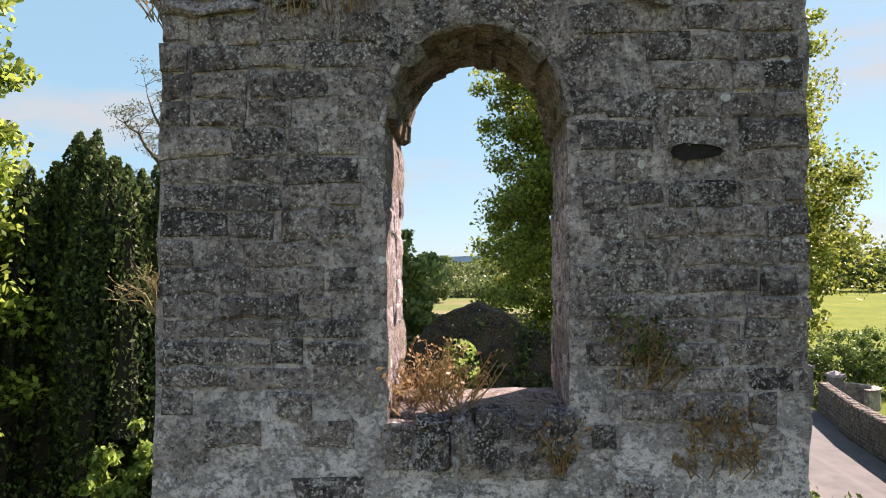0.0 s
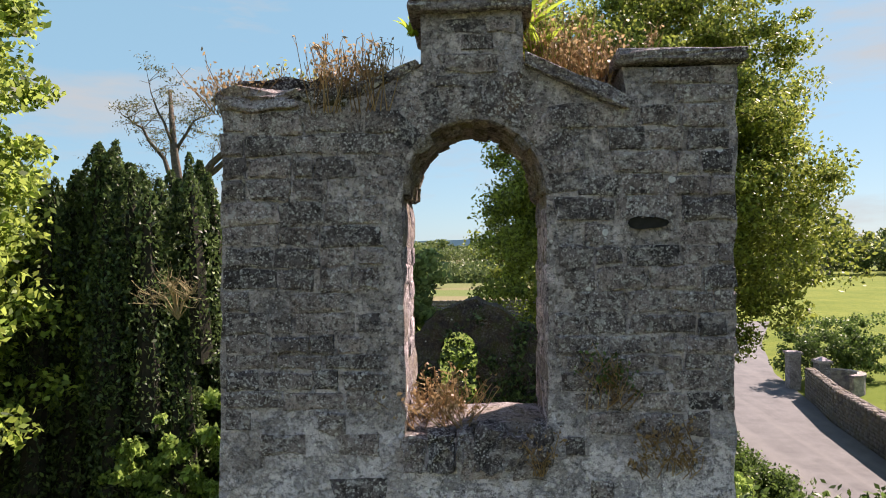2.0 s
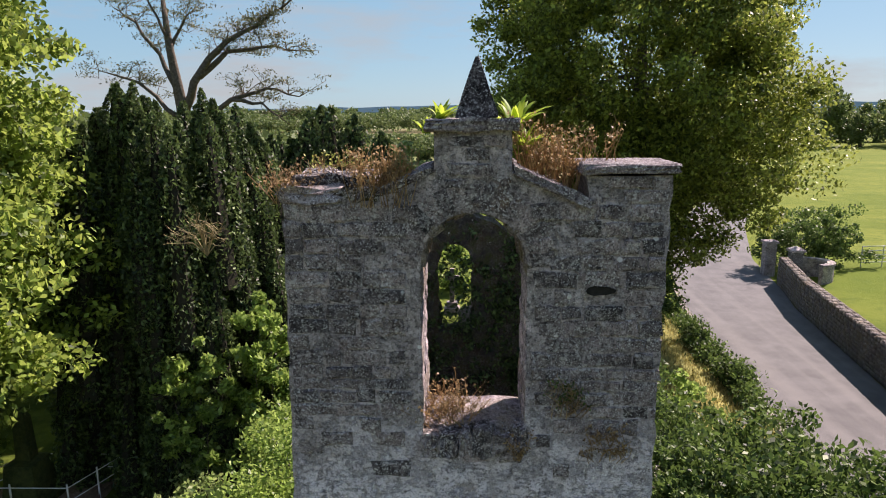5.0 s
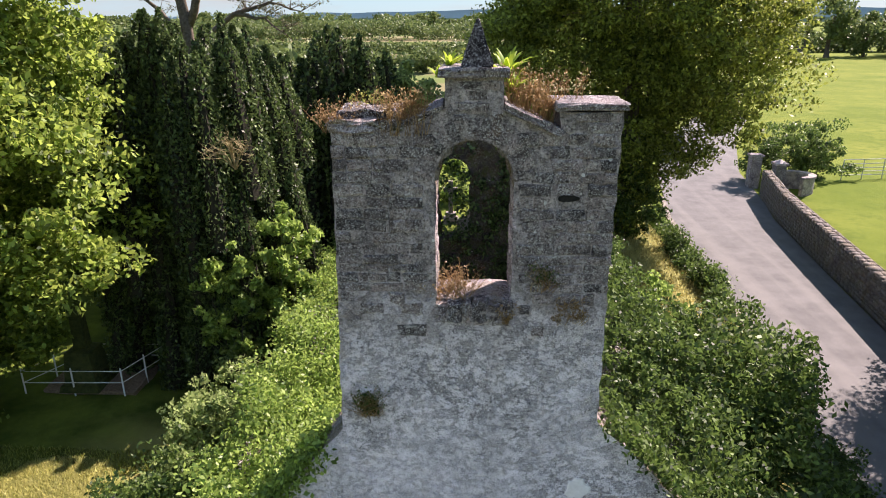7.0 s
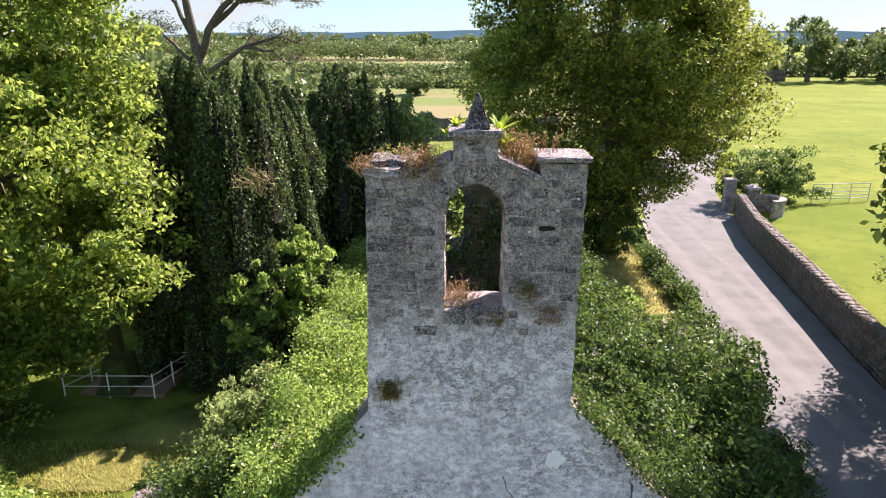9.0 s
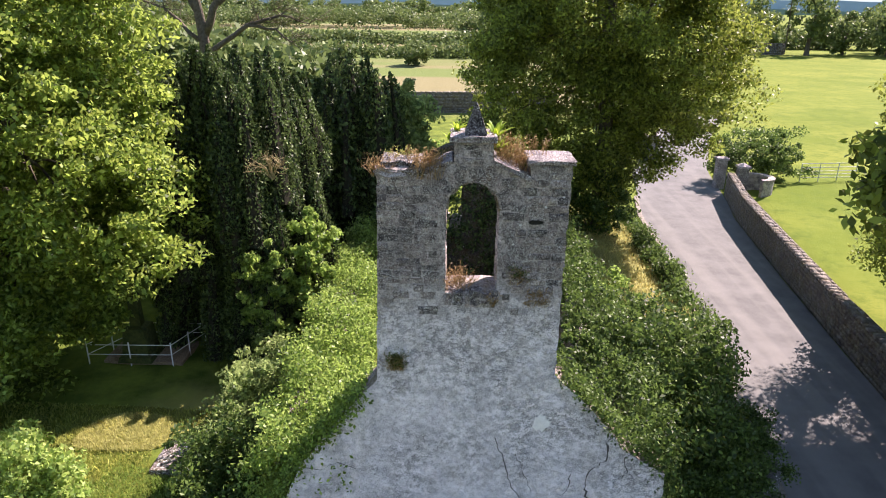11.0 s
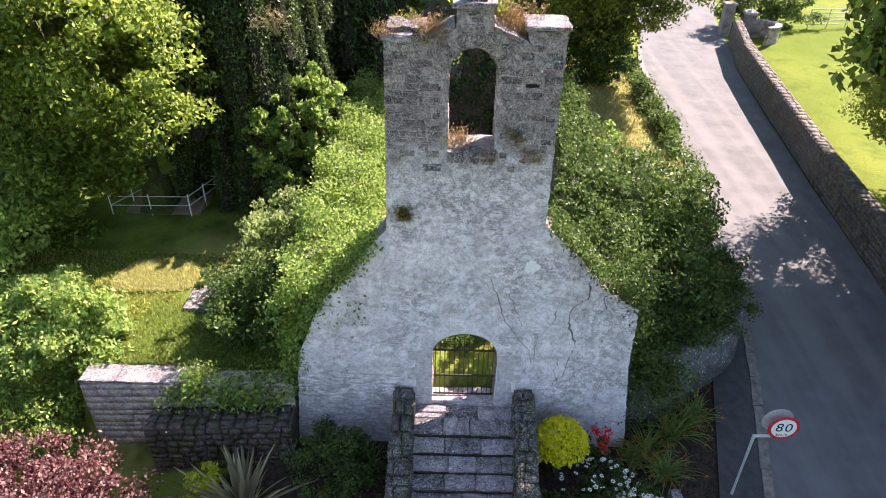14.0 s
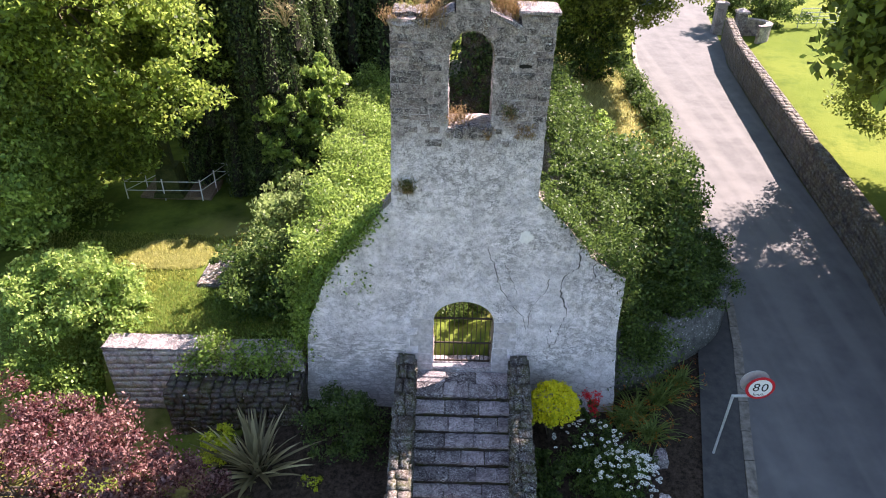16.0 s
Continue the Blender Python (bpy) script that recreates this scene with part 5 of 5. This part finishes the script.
tube(bm, [(0, 0, -0.2), (0, 0, 1.72), (0.01, 0.0, 1.755)], 0.032, 0.032, 10)
part("post", bm, M_GALV, sign)
bm = bmesh.new()
tube(bm, [(-0.02, 0, 1.75), (0.66, 0.02, 1.76)], 0.03, 0.03, 10)
part("arm", bm, M_GALV, sign)


def disc(bm, c, r, t, n=40):
    """A plate facing the approaching road (towards -y)."""
    a = [bm.verts.new((c[0] + r * math.cos(2 * math.pi * i / n), c[1], c[2] + r * math.sin(2 * math.pi * i / n))) for i in range(n)]
    b = [bm.verts.new((v.co.x, v.co.y + t, v.co.z)) for v in a]
    bm.faces.new(a), bm.faces.new(b[::-1])
    for i in range(n):
        bm.faces.new((a[i], b[i], b[(i + 1) % n], a[(i + 1) % n]))
    bmesh.ops.recalc_face_normals(bm, faces=bm.faces[:])


SC = (0.47, -0.06, 2.04)
bm = bmesh.new()
disc(bm, SC, 0.295, 0.012)
plate = part("plate", bm, M_RED, sign, "red enamelled rim plate")
bm = bmesh.new()
disc(bm, (SC[0], SC[1] - 0.004, SC[2]), 0.235, 0.003)
face = part("face", bm, M_WHITE, plate, "white reflective face")
bm = bmesh.new()
disc(bm, (SC[0] - 0.05, 0.12, SC[2] + 0.02), 0.295, 0.012)
part("rear_plate", bm, M_GALV, sign, "grey back of a second sign plate")
for txt, size, dz in (("80", 0.30, -0.075), ("km/h", 0.10, -0.2)):
    cu = bpy.data.curves.new("lettering", "FONT")
    cu.body, cu.size, cu.align_x, cu.extrude = txt, size, "CENTER", 0.001
    cu.space_character = 1.15
    tmp = bpy.data.objects.new("lettering", cu)
    me = bpy.data.meshes.new_from_object(tmp)
    bpy.data.objects.remove(tmp)
    ob = shape("lettering", me, M_BLACK, plate)
    ob.location = (SC[0], SC[1] - 0.006, SC[2] + dz)
    ob.rotation_euler = (radians(90), 0, 0)

# ---- churchyard ----
M_MOSSGREEN = mat_plain("green_moss", (0.035, 0.045, 0.015), (0.09, 0.10, 0.03), 9, 0.95, 0.03)
pen = tagged(empty("grave_railing", (-9.1, 7.75, 0.28)), "low white metal railing round a grave plot", "railing")
CORN = [(-1.45, -0.72), (0.9, -0.66), (1.35, 0.72), (-0.75, 0.7)]
for k in range(4):
    a, b = Vector((*CORN[k], 0)), Vector((*CORN[(k + 1) % 4], 0))
    for zz in (0.32, 0.62):
        bm = bmesh.new()
        tube(bm, [a + Vector((0, 0, zz)), b + Vector((0, 0, zz))], 0.011, 0.011, 6)
        part("rail", bm, M_WHITE, pen)
    for f in (0, 0.5):
        p = a.lerp(b, f)
        bm = bmesh.new()
        tube(bm, [p - Vector((0, 0, 0.1)), p + Vector((0, 0, 0.7))], 0.019, 0.019, 7)
        part("post", bm, M_WHITE, pen)
plot = slab("grave_plot", (-10.2, 7.12, 0.1), (-7.95, 8.38, 0.36), mat_plain("gravel", (0.17, 0.11, 0.075), (0.36, 0.26, 0.19), 20, 0.95, 0.04), None, 91, chips=0.02)
tagged(plot, "pinkish gravel grave plot inside the railing", "grave")

# the mossy monument inside the railing
monument = tagged(empty("grave_monument", (-9.25, 7.5, 0.34)), "moss-covered stone pedestal with a tapering shaft", "gravestone")
r = random.Random(94)
for name, tiers in (("pedestal", ((0.48, 0.0), (0.46, 0.14), (0.38, 0.16), (0.30, 0.95), (0.16, 1.0))), ("shaft", ((0.15, 0.98), (0.12, 1.9), (0.02, 2.1)))):
    bm = bmesh.new()
    rings = [[bm.verts.new((x * w + r.uniform(-.012, .012), y * w + r.uniform(-.012, .012), h)) for x, y in ((-1, -1), (1, -1), (1, 1), (-1, 1))] for w, h in tiers]
    for a, b in zip(rings, rings[1:]):
        for k in range(4):
            bm.faces.new((a[k], a[(k + 1) % 4], b[(k + 1) % 4], b[k]))
    bm.faces.new(rings[0][::-1]), bm.faces.new(rings[-1])
    part(name, bm, M_MOSSGREEN, monument)


def cross(at, h, seed, label):
    thing = tagged(empty("gravestone_cross", at), label, "gravestone")
    bm = bmesh.new()
    r = random.Random(seed)
    box(bm, (-0.32, -0.25, -0.1), (0.32, 0.25, 0.28), 0.01, r)
    box(bm, (-0.22, -0.17, 0.28), (0.22, 0.17, 0.5), 0.01, r)
    part("plinth", bm, M_STONE, thing)
    bm = bmesh.new()
    box(bm, (-0.09, -0.07, 0.5), (0.09, 0.07, h), 0.006, r)
    part("shaft", bm, M_STONE, thing)
    bm = bmesh.new()
    box(bm, (-0.30, -0.06, h - 0.48), (0.30, 0.06, h - 0.30), 0.006, r)
    part("arm", bm, M_STONE, thing)


cross((-0.9, 21.5, 0.2), 1.9, 92, "grey stone cross on a plinth in the churchyard")
cross((-2.2, 22.5, 0.2), 1.5, 93, "small grey stone cross among bushes")
for i, (x, y) in enumerate(((0.1, 21.0), (-0.3, 19.5))):
    bm = bmesh.new()
    pts = [(-0.3, 0), (0.3, 0), (0.3, 0.75), (0.17, 0.9), (0, 0.95), (-0.17, 0.9), (-0.3, 0.75)]
    a = [bm.verts.new((px, 0, pz - 0.1)) for px, pz in pts]
    b = [bm.verts.new((px, 0.1, pz - 0.1)) for px, pz in pts]
    bm.faces.new(a), bm.faces.new(b[::-1])
    for k in range(7):
        bm.faces.new((a[k], b[k], b[(k + 1) % 7], a[(k + 1) % 7]))
    bmesh.ops.recalc_face_normals(bm, faces=bm.faces[:])
    ob = part("headstone", bm, M_STONE)
    ob.location = (x, y, 0.25)
    tagged(ob, "plain round-topped grey headstone", "gravestone")
tomb = slab("tomb_slab", (-6.8, 2.4, 0.2), (-6.0, 3.5, 0.42), M_MOSSY, None, 94, chips=0.02)
tagged(tomb, "mossy flat tomb slab half hidden by bushes", "tomb")
stone_pile("boundary_wall", (-12, 54, 0.1), (9, 56, 0.1), 2.1, 0.5, M_ROADWALL, "far stone boundary wall of the churchyard", 95, size=(0.5, 0.25))
shrub("churchyard_bush", (-1.8, 26, 1.2), (3.0, 1.6, 1.9), 9000, 0.2, L_IVY, "sunlit bushes behind the ruined nave", 211)
shrub("churchyard_bush", (1.6, 20.5, 0.9), (0.9, 0.9, 1.0), 3000, 0.15, L_IVY, "sunlit bush beside the gravestones", 212)

# ---- flower beds ----
shrub("cotoneaster_bush", (-2.6, -1.0, -1.0), (0.95, 0.85, 0.8), 9000, 0.065, L_BUSH, "dense dark evergreen bush beside the steps", 221, clump_r=0.22)
th = shrub("spurge_mound", (2.03, -0.75, -0.45), (0.52, 0.5, 0.5), 2500, 0.07, L_CHART, "rounded mound of bright yellow flowers", 222, category="flowering plant", clump_r=0.12)
rg = np.random.RandomState(5)
d = rg.normal(size=(5200, 3))
d[:, 2] = np.abs(d[:, 2])
d /= np.linalg.norm(d, axis=1)[:, None]
p = d * [0.54, 0.52, 0.54] * (1 + 0.10 * np.sin(d[:, :1] * 9 + 2) * np.cos(d[:, 1:2] * 8) + 0.10 * np.sin(d[:, :1] * 21) * np.cos(d[:, 1:2] * 23 + d[:, 2:] * 11)) + np.array([2.03, -0.75, -0.45]) - np.array(th.location) + rg.normal(size=(5200, 3)) * 0.02
tagged(shape("flower_head", leaves_mesh("flower_head", p, 0.04, rg, wide=0.9), L_YELLOW, th), kind="stuff")
th = shrub("red_hydrangea", (2.92, -0.5, -0.75), (0.28, 0.28, 0.42), 1500, 0.07, L_BUSH, "small bush with bright red flower heads", 223, category="flowering plant")
k = np.array([[-.08, -.02, .42], [.1, -.1, .36], [0, -.18, .22], [.14, .06, .4], [-.12, .1, .36], [0.08, -.2, .1]])
p = (k[:, None, :] + rg.normal(size=(6, 90, 3)) * 0.045).reshape(-1, 3) + np.array([2.92, -0.5, -0.72]) - np.array(th.location)
tagged(shape("flower_spray", leaves_mesh("flower_spray", p, 0.035, rg, wide=0.9), L_RED, th), kind="stuff")
th = shrub("daisy_bush", (3.15, -1.75, -1.15), (1.0, 0.95, 0.6), 11000, 0.06, L_BUSH, "spreading bush covered in white daisies", 224, category="flowering plant", clump_r=0.22)


def daisies(n, centre, radii, foot, seed):
    """White daisy heads, each a ring of petals, facing the sky."""
    rg = np.random.RandomState(seed)
    vs, fs = [], []
    for i in range(n):
        a, q = rg.uniform(0, 6.283), math.sqrt(rg.uniform(0, 1))
        c = np.array(centre) + np.array([radii[0] * q * math.cos(a), radii[1] * q * math.sin(a), radii[2] * math.sqrt(max(0, 1 - q * q)) + rg.uniform(0, 0.06)]) - foot
        t = rg.normal(size=3) * 0.25
        r = rg.uniform(0.035, 0.055)
        for m in range(8):
            b = 2 * math.pi * m / 8
            u = np.array([math.cos(b), math.sin(b), 0.15 + t[0] * math.cos(b) + t[1] * math.sin(b)])
            w = np.array([-math.sin(b), math.cos(b), 0]) * 0.32
            k = len(vs)
            vs.extend([c + u * r * 0.2, c + (u + w) * r * 0.75, c + u * r, c + (u - w) * r * 0.75])
            fs.append((k, k + 1, k + 2, k + 3))
    return mesh_np("flowers", np.array(vs), np.array(fs))


shape("petals", daisies(120, (3.45, -2.1, -1.15), (0.75, 0.55, 0.66), np.array(th.location), 6), L_DAISY, th)["kind"] = "stuff"
shape("petals", daisies(45, (2.8, -1.5, -1.15), (0.9, 0.8, 0.68), np.array(th.location), 7), L_DAISY, th)["kind"] = "stuff"
for i, (x, y, s) in enumerate(((4.1, -0.15, 1.0), (4.75, 0.25, 1.0), (4.35, -0.75, 0.95), (5.3, 0.75, 0.85), (3.8, -0.4, 0.8))):
    blades("day_lily", (x, y, float(ground_z(x, y))), 120, 0.85 * s, 0.012, L_LILY, "arching clump of day lilies with orange flowers", 230 + i, droop=0.9, spread=0.8, radius=0.16, flowers=L_ORANGE)
blades("flax_plant", (-4.45, -1.75, -1.75), 100, 1.75, 0.046, L_FLAX, "spiky bronze-green flax plant in the garden", 240, droop=0.25, spread=0.95, radius=0.12)
shrub("golden_shrub", (-5.35, -1.45, -1.15), (0.42, 0.4, 0.62), 2600, 0.06, L_CHART, "small golden-leaved shrub beside the planter wall", 241, clump_r=0.13)
shrub("golden_shrub", (-3.2, -2.1, -1.6), (0.3, 0.3, 0.25), 900, 0.05, L_CHART, "low yellow-flowered shrub in the border", 243, clump_r=0.1)
shrub("lady_mantle", (3.3, -2.9, -1.45), (0.55, 0.4, 0.35), 1500, 0.13, L_PALE, "round-leaved pale green border plant", 242, category="plant")
shrub("elder_bush", (1.9, -2.0, -1.2), (0.45, 0.7, 0.55), 3500, 0.08, L_BUSH, "leafy green border bush by the parapet", 244)
for i, (x, y) in enumerate(((4.25, -2.5), (4.42, -1.4))):
    ob = slab("garden_stone", (x - 0.12, y - 0.16, float(ground_z(x, y)) - 0.05), (x + 0.1, y + 0.14, float(ground_z(x, y)) + 0.3), M_QUOIN, None, 96 + i, chips=0.03)
    tagged(ob, "pale upright edging stone in the flower bed", "stone")

# ---- weeds on the masonry ----
stalks("dry_weeds", ((-0.92, -0.48), (-0.06, 0.30), lambda x: 7.60), 130, 0.42, L_DRY, "dry brown willowherb growing on the wall top", 251, head_mat=L_DRY)
stalks("dry_weeds", ((-1.5, -1.3), (0.0, 0.4), lambda x: 7.62), 60, 0.30, L_DRY, "dry reddish weeds on the broken corner", 252, lean=0.6)
stalks("dry_weeds", ((-1.3, -0.9), (0.2, 0.6), lambda x: 7.78), 25, 0.16, L_GRASS, "short grassy weeds on the capstone", 253)
stalks("dry_weeds", ((0.32, 0.75), (0.1, 0.6), lambda x: 7.86 - 0.45 * (x - 0.3)), 150, 0.42, L_DRY, "tall dry brown weeds behind the coping", 254)
stalks("dry_weeds", ((0.82, 1.05), (0.3, 0.6), lambda x: 7.9), 18, 0.30, L_DRY, "thin dry stalks on the capstone", 255)
stalks("dry_weeds", ((-0.40, -0.05), (0.05, 0.5), lambda x: 5.84), 90, 0.30, L_DRY, "tangle of dry orange weeds on the sill", 256, lean=0.8)
stalks("wall_weeds", ((0.55, 0.80), (-0.05, 0.0), lambda x: 6.08 + 0.10 * math.sin(173 * x)), 46, 0.17, L_BUSH, "green and orange weeds rooted in the wall face", 257, lean=0.6)
stalks("wall_weeds", ((0.85, 1.15), (-0.05, 0.0), lambda x: 5.70 + 0.09 * math.sin(151 * x)), 44, 0.14, L_DRY, "dry weeds rooted in the wall face", 258, lean=0.6)
stalks("wall_weeds", ((-1.26, -1.06), (-0.06, 0.0), lambda x: 4.55 + 0.09 * math.sin(137 * x)), 120, 0.24, L_BUSH, "dark clump of weeds rooted in the wall face", 259, lean=0.8)
stalks("dry_weeds", ((0.28, 0.36), (-0.04, 0.02), lambda x: 5.62), 26, 0.22, L_DRY, "dry grass hanging at the sill's corner", 260, lean=0.5)
for i, (x, y, z, s) in enumerate(((0.28, 0.35, 8.12, 0.34), (0.35, 0.3, 7.95, 0.30), (-0.28, 0.5, 8.2, 0.2), (-0.38, 0.3, 8.1, 0.16))):
    f = blades("fern", (x, y, z), 22, s, 0.035 * s / 0.4, L_FERN, "bright green fern growing from the masonry", 261 + i, droop=0.5, spread=0.9, radius=0.02)

# long cracks in the render
def crack(pts, width, seed):
    """A crack in the render: a flat strip, its inner shade put into the colour."""
    rg = random.Random(seed)
    bm = bmesh.new()
    line = rough_line([*pts, pts[-1]], 0.07, 0.028, rg)
    prev = None
    for i, (x, z) in enumerate(line):
        w = width * rg.uniform(0.15, 1.0) * (1 - 0.5 * i / len(line))
        cur = (bm.verts.new((x - w, -0.0035, z)), bm.verts.new((x + w, -0.0035, z + 0.01)))
        if prev:
            bm.faces.new((prev[0], prev[1], cur[1], cur[0]))
        prev = cur
    part("crack", bm, M_CRACK, wall_front)


crack([(2.45, 3.35), (2.30, 3.15), (2.34, 2.85), (2.05, 2.55), (2.0, 2.2), (2.12, 1.85), (2.22, 1.6), (2.1, 1.2), (2.05, 0.8), (1.75, 0.45)], 0.026, 1)
crack([(1.75, 2.5), (1.72, 2.2), (1.55, 1.95), (1.42, 1.6), (1.4, 1.25)], 0.011, 2)
crack([(0.45, 3.2), (0.62, 2.7), (0.75, 2.2), (0.98, 1.9)], 0.012, 3)
crack([(0.8, 2.9), (0.95, 2.5), (1.1, 2.1)], 0.005, 4)
crack([(2.75, 3.0), (2.62, 2.8), (2.7, 2.55), (2.5, 2.35)], 0.02, 6)
crack([(1.05, 1.75), (1.3, 1.5), (1.35, 1.1), (1.15, 0.75)], 0.007, 7)
crack([(-2.9, 2.55), (-2.5, 2.45), (-2.2, 2.62), (-1.9, 2.5)], 0.006, 8)
crack([(1.95, 1.3), (1.85, 0.9), (1.95, 0.6)], 0.012, 9)
bm = bmesh.new()
rp = random.Random(12)
rim = [(1.19 + (0.15 + rp.uniform(-.04, .05)) * math.cos(a), 3.5 + (0.14 + rp.uniform(-.04, .05)) * math.sin(a)) for a in [2 * math.pi * q / 18 for q in range(18)]]
outer = [bm.verts.new((x, -0.001, z)) for x, z in rim]
inner = [bm.verts.new((1.19 + (x - 1.19) * 0.86, -0.008, 3.5 + (z - 3.5) * 0.86)) for x, z in rim]
for q in range(18):
    bm.faces.new((outer[q], outer[(q + 1) % 18], inner[(q + 1) % 18], inner[q]))
bm.faces.new(inner)
bmesh.ops.recalc_face_normals(bm, faces=bm.faces[:])
part("render_patch", bm, mat_plain("fresh_lime", (0.80, 0.76, 0.77), (0.92, 0.88, 0.89), 16, 0.92), wall_front, "pale patch of newer render")
crack([(-1.2, 4.45), (-1.15, 4.2), (-1.3, 4.0)], 0.006, 5)

# ---- grass and the far country ----
def grass(name, n, region, length, mat, label, seed, keep=None):
    rg = np.random.RandomState(seed)
    (x0, x1), (y0, y1) = region
    p = np.stack([rg.uniform(x0, x1, n), rg.uniform(y0, y1, n)], 1)
    if keep:
        p = p[keep(p[:, 0], p[:, 1])]
    z = ground_z(p[:, 0], p[:, 1])
    c = np.column_stack([p, z + length * 0.4])
    ob = shape(name, leaves_mesh(name, c, length, rg, up=0.55, aim=(0, 0, 1), wide=0.16), mat)
    tagged(ob, label, "grass", kind="stuff")


def wild(x, y):
    return (y > 0.5) & (np.sin(x * 1.3) + np.cos(y * 1.1 + x) > -1.1)


# bright blades only on the sunlit part, so the shaded lawn stays dark
grass("long_grass", 30000, ((-12, -3.9), (0.6, 5.0)), 0.11, L_GRASS, "rough sunlit churchyard grass", 401, wild)
grass("long_grass", 22000, ((4.6, 8.2), (8, 24)), 0.28, mat_leaf("hay_blade", (0.30, 0.26, 0.09), (0.55, 0.46, 0.20), share=0.3), "dry yellow grass on the roadside bank", 402, lambda x, y: x < kerb_x(y) - 0.5)
# dry grass whose pale colour also paints the pool of sun here
grass("lit_dry_grass", 12000, ((-9.3, -6.7), (3.0, 4.8)), 0.13, mat_leaf("lit_straw_blade", (0.26, 0.26, 0.08), (0.52, 0.48, 0.20), share=0.3), "patch of dry grass, made paler for the sunlight on it", 405, lambda x, y: ((x + 8.0) / 1.3) ** 2 + ((y - 3.9) / 0.9) ** 2 < 0.85 + 0.3 * np.sin(2.3 * x + 1.0) * np.cos(3.1 * y))
grass("ground_ivy", 34000, ((-9.0, -3.8), (0.45, 3.3)), 0.10, L_IVY, "low creeping ivy along the terrace", 403, lambda x, y: y < 2.5 + 0.5 * np.sin(1.7 * x) + 0.3 * np.sin(4.3 * x + y))
grass("verge_weeds", 5000, ((7.2, 9.6), (5, 30)), 0.2, L_IVY, "weeds along the kerb", 404, lambda x, y: (x < kerb_x(y) - 0.15) & (x > kerb_x(y) - 0.7))


def far_tree(x, y, h, r, seed, label, mat=None, name="tree", z=0.0):
    rg = np.random.RandomState(seed)
    thing = tagged(empty(name, (x, y, z)), label, "tree", group="far trees")
    k, p = clump_points(rg, (0, 0, h * 0.58), (r, r, h * 0.42), 40, 70, r * 0.34, 0.35, 0.8)
    shape("crown", leaves_mesh("crown", p, r * 0.16, rg), mat or L_FAR, thing)
    bm = bmesh.new()
    tube(bm, [(0, 0, -0.3), (0, 0, h * 0.3), (0.1 * r, 0, h * 0.6)], 0.05 * h, 0.02 * h, 7)
    part("trunk", bm, M_BARK, thing)


rng = random.Random(77)
for i, (x, y, h, r) in enumerate(((58, 150, 15, 5), (66, 156, 11, 5), (78, 150, 14.5, 5.5), (87, 152, 9, 5), (96, 150, 11, 6), (72, 165, 9, 6), (105, 160, 12, 6), (50, 158, 11, 5), (118, 165, 13, 7), (44, 170, 10, 5), (135, 170, 12, 7))):
    far_tree(x, y, h, r, 500 + i, "broadleaf tree on the meadow's far hedge")
for i, (x, y, h, r) in enumerate(((2.5, 222, 6, 4.5), (-8, 110, 4, 3.2), (12, 205, 13, 7), (20, 215, 15, 8), (30, 210, 14, 8))):
    far_tree(x, y, h, r, 530 + i, "dark rounded field tree")


def woods(name, x0, x1, y0, y1, h, n, seed, label, leaf=1.1):
    """A belt of far woodland as one mass of leaf clumps."""
    rg = np.random.RandomState(seed)
    c = np.stack([rg.uniform(x0, x1, n), rg.uniform(y0, y1, n), rg.uniform(0.15, 1, n) ** 0.7 * h], 1)
    c[:, 2] *= 0.75 + 0.25 * np.sin(c[:, 0] * 0.13) * np.cos(c[:, 0] * 0.05 + 1)
    p = (c[:, None, :] + rg.normal(size=(n, 44, 3)) * [1.6, 1.6, 0.9]).reshape(-1, 3)
    p[:, 2] = np.abs(p[:, 2])
    ob = shape(name, leaves_mesh(name, p, leaf, rg), L_FAR)
    tagged(ob, label, "woodland", kind="stuff")


woods("woodland", -160, 10, 290, 330, 9, 800, 601, "belt of far green woodland")
woods("woodland", -420, 240, 520, 600, 14, 1100, 602, "distant wooded ridge", 2.4)
woods("hedgerow", -70, 12, 176, 180, 2.6, 260, 603, "dark field hedgerow", 0.9)
woods("hedgerow", -60, 14, 128, 131, 2.0, 220, 604, "green field hedgerow", 0.8)
woods("hedgerow", 35, 200, 172, 178, 6, 420, 605, "hedgerow beyond the meadow", 1.1)
woods("hedgerow", -80, -12, 60, 68, 7, 620, 606, "dark trees behind the churchyard", 0.9)


def hills(name, dist, h, seed, a, b, label):
    """A far hill line, with distance haze put into its colours a and b."""
    n = 160
    v = []
    for i in range(n + 1):
        t = math.radians(-60 + 120 * i / n)
        z = h * (0.55 + 0.45 * noise.noise((i * 0.045 + seed, seed, 0)) + 0.12 * noise.noise((i * 0.21, seed, 3)))
        x, y = dist * math.sin(t), dist * math.cos(t)
        v += [(x, y, -30), (x, y, max(2, z)), (x * 1.15, y * 1.15, max(2, z * 0.7))]
    f = []
    for i in range(n):
        for k in (0, 1):
            f.append((3 * i + k, 3 * i + 3 + k, 3 * i + 4 + k, 3 * i + 1 + k))
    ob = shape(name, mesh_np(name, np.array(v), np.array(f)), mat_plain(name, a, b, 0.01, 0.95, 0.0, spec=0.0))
    tagged(ob, label, "hills", kind="structure")


hills("backdrop_hills", 2100, 48, 3.3, (0.30, 0.40, 0.46), (0.36, 0.47, 0.54), "distant hills, blue haze in their colour")
hills("backdrop_ridge", 1300, 16, 8.1, (0.16, 0.23, 0.17), (0.24, 0.30, 0.22), "far green ridge, haze in its colour")
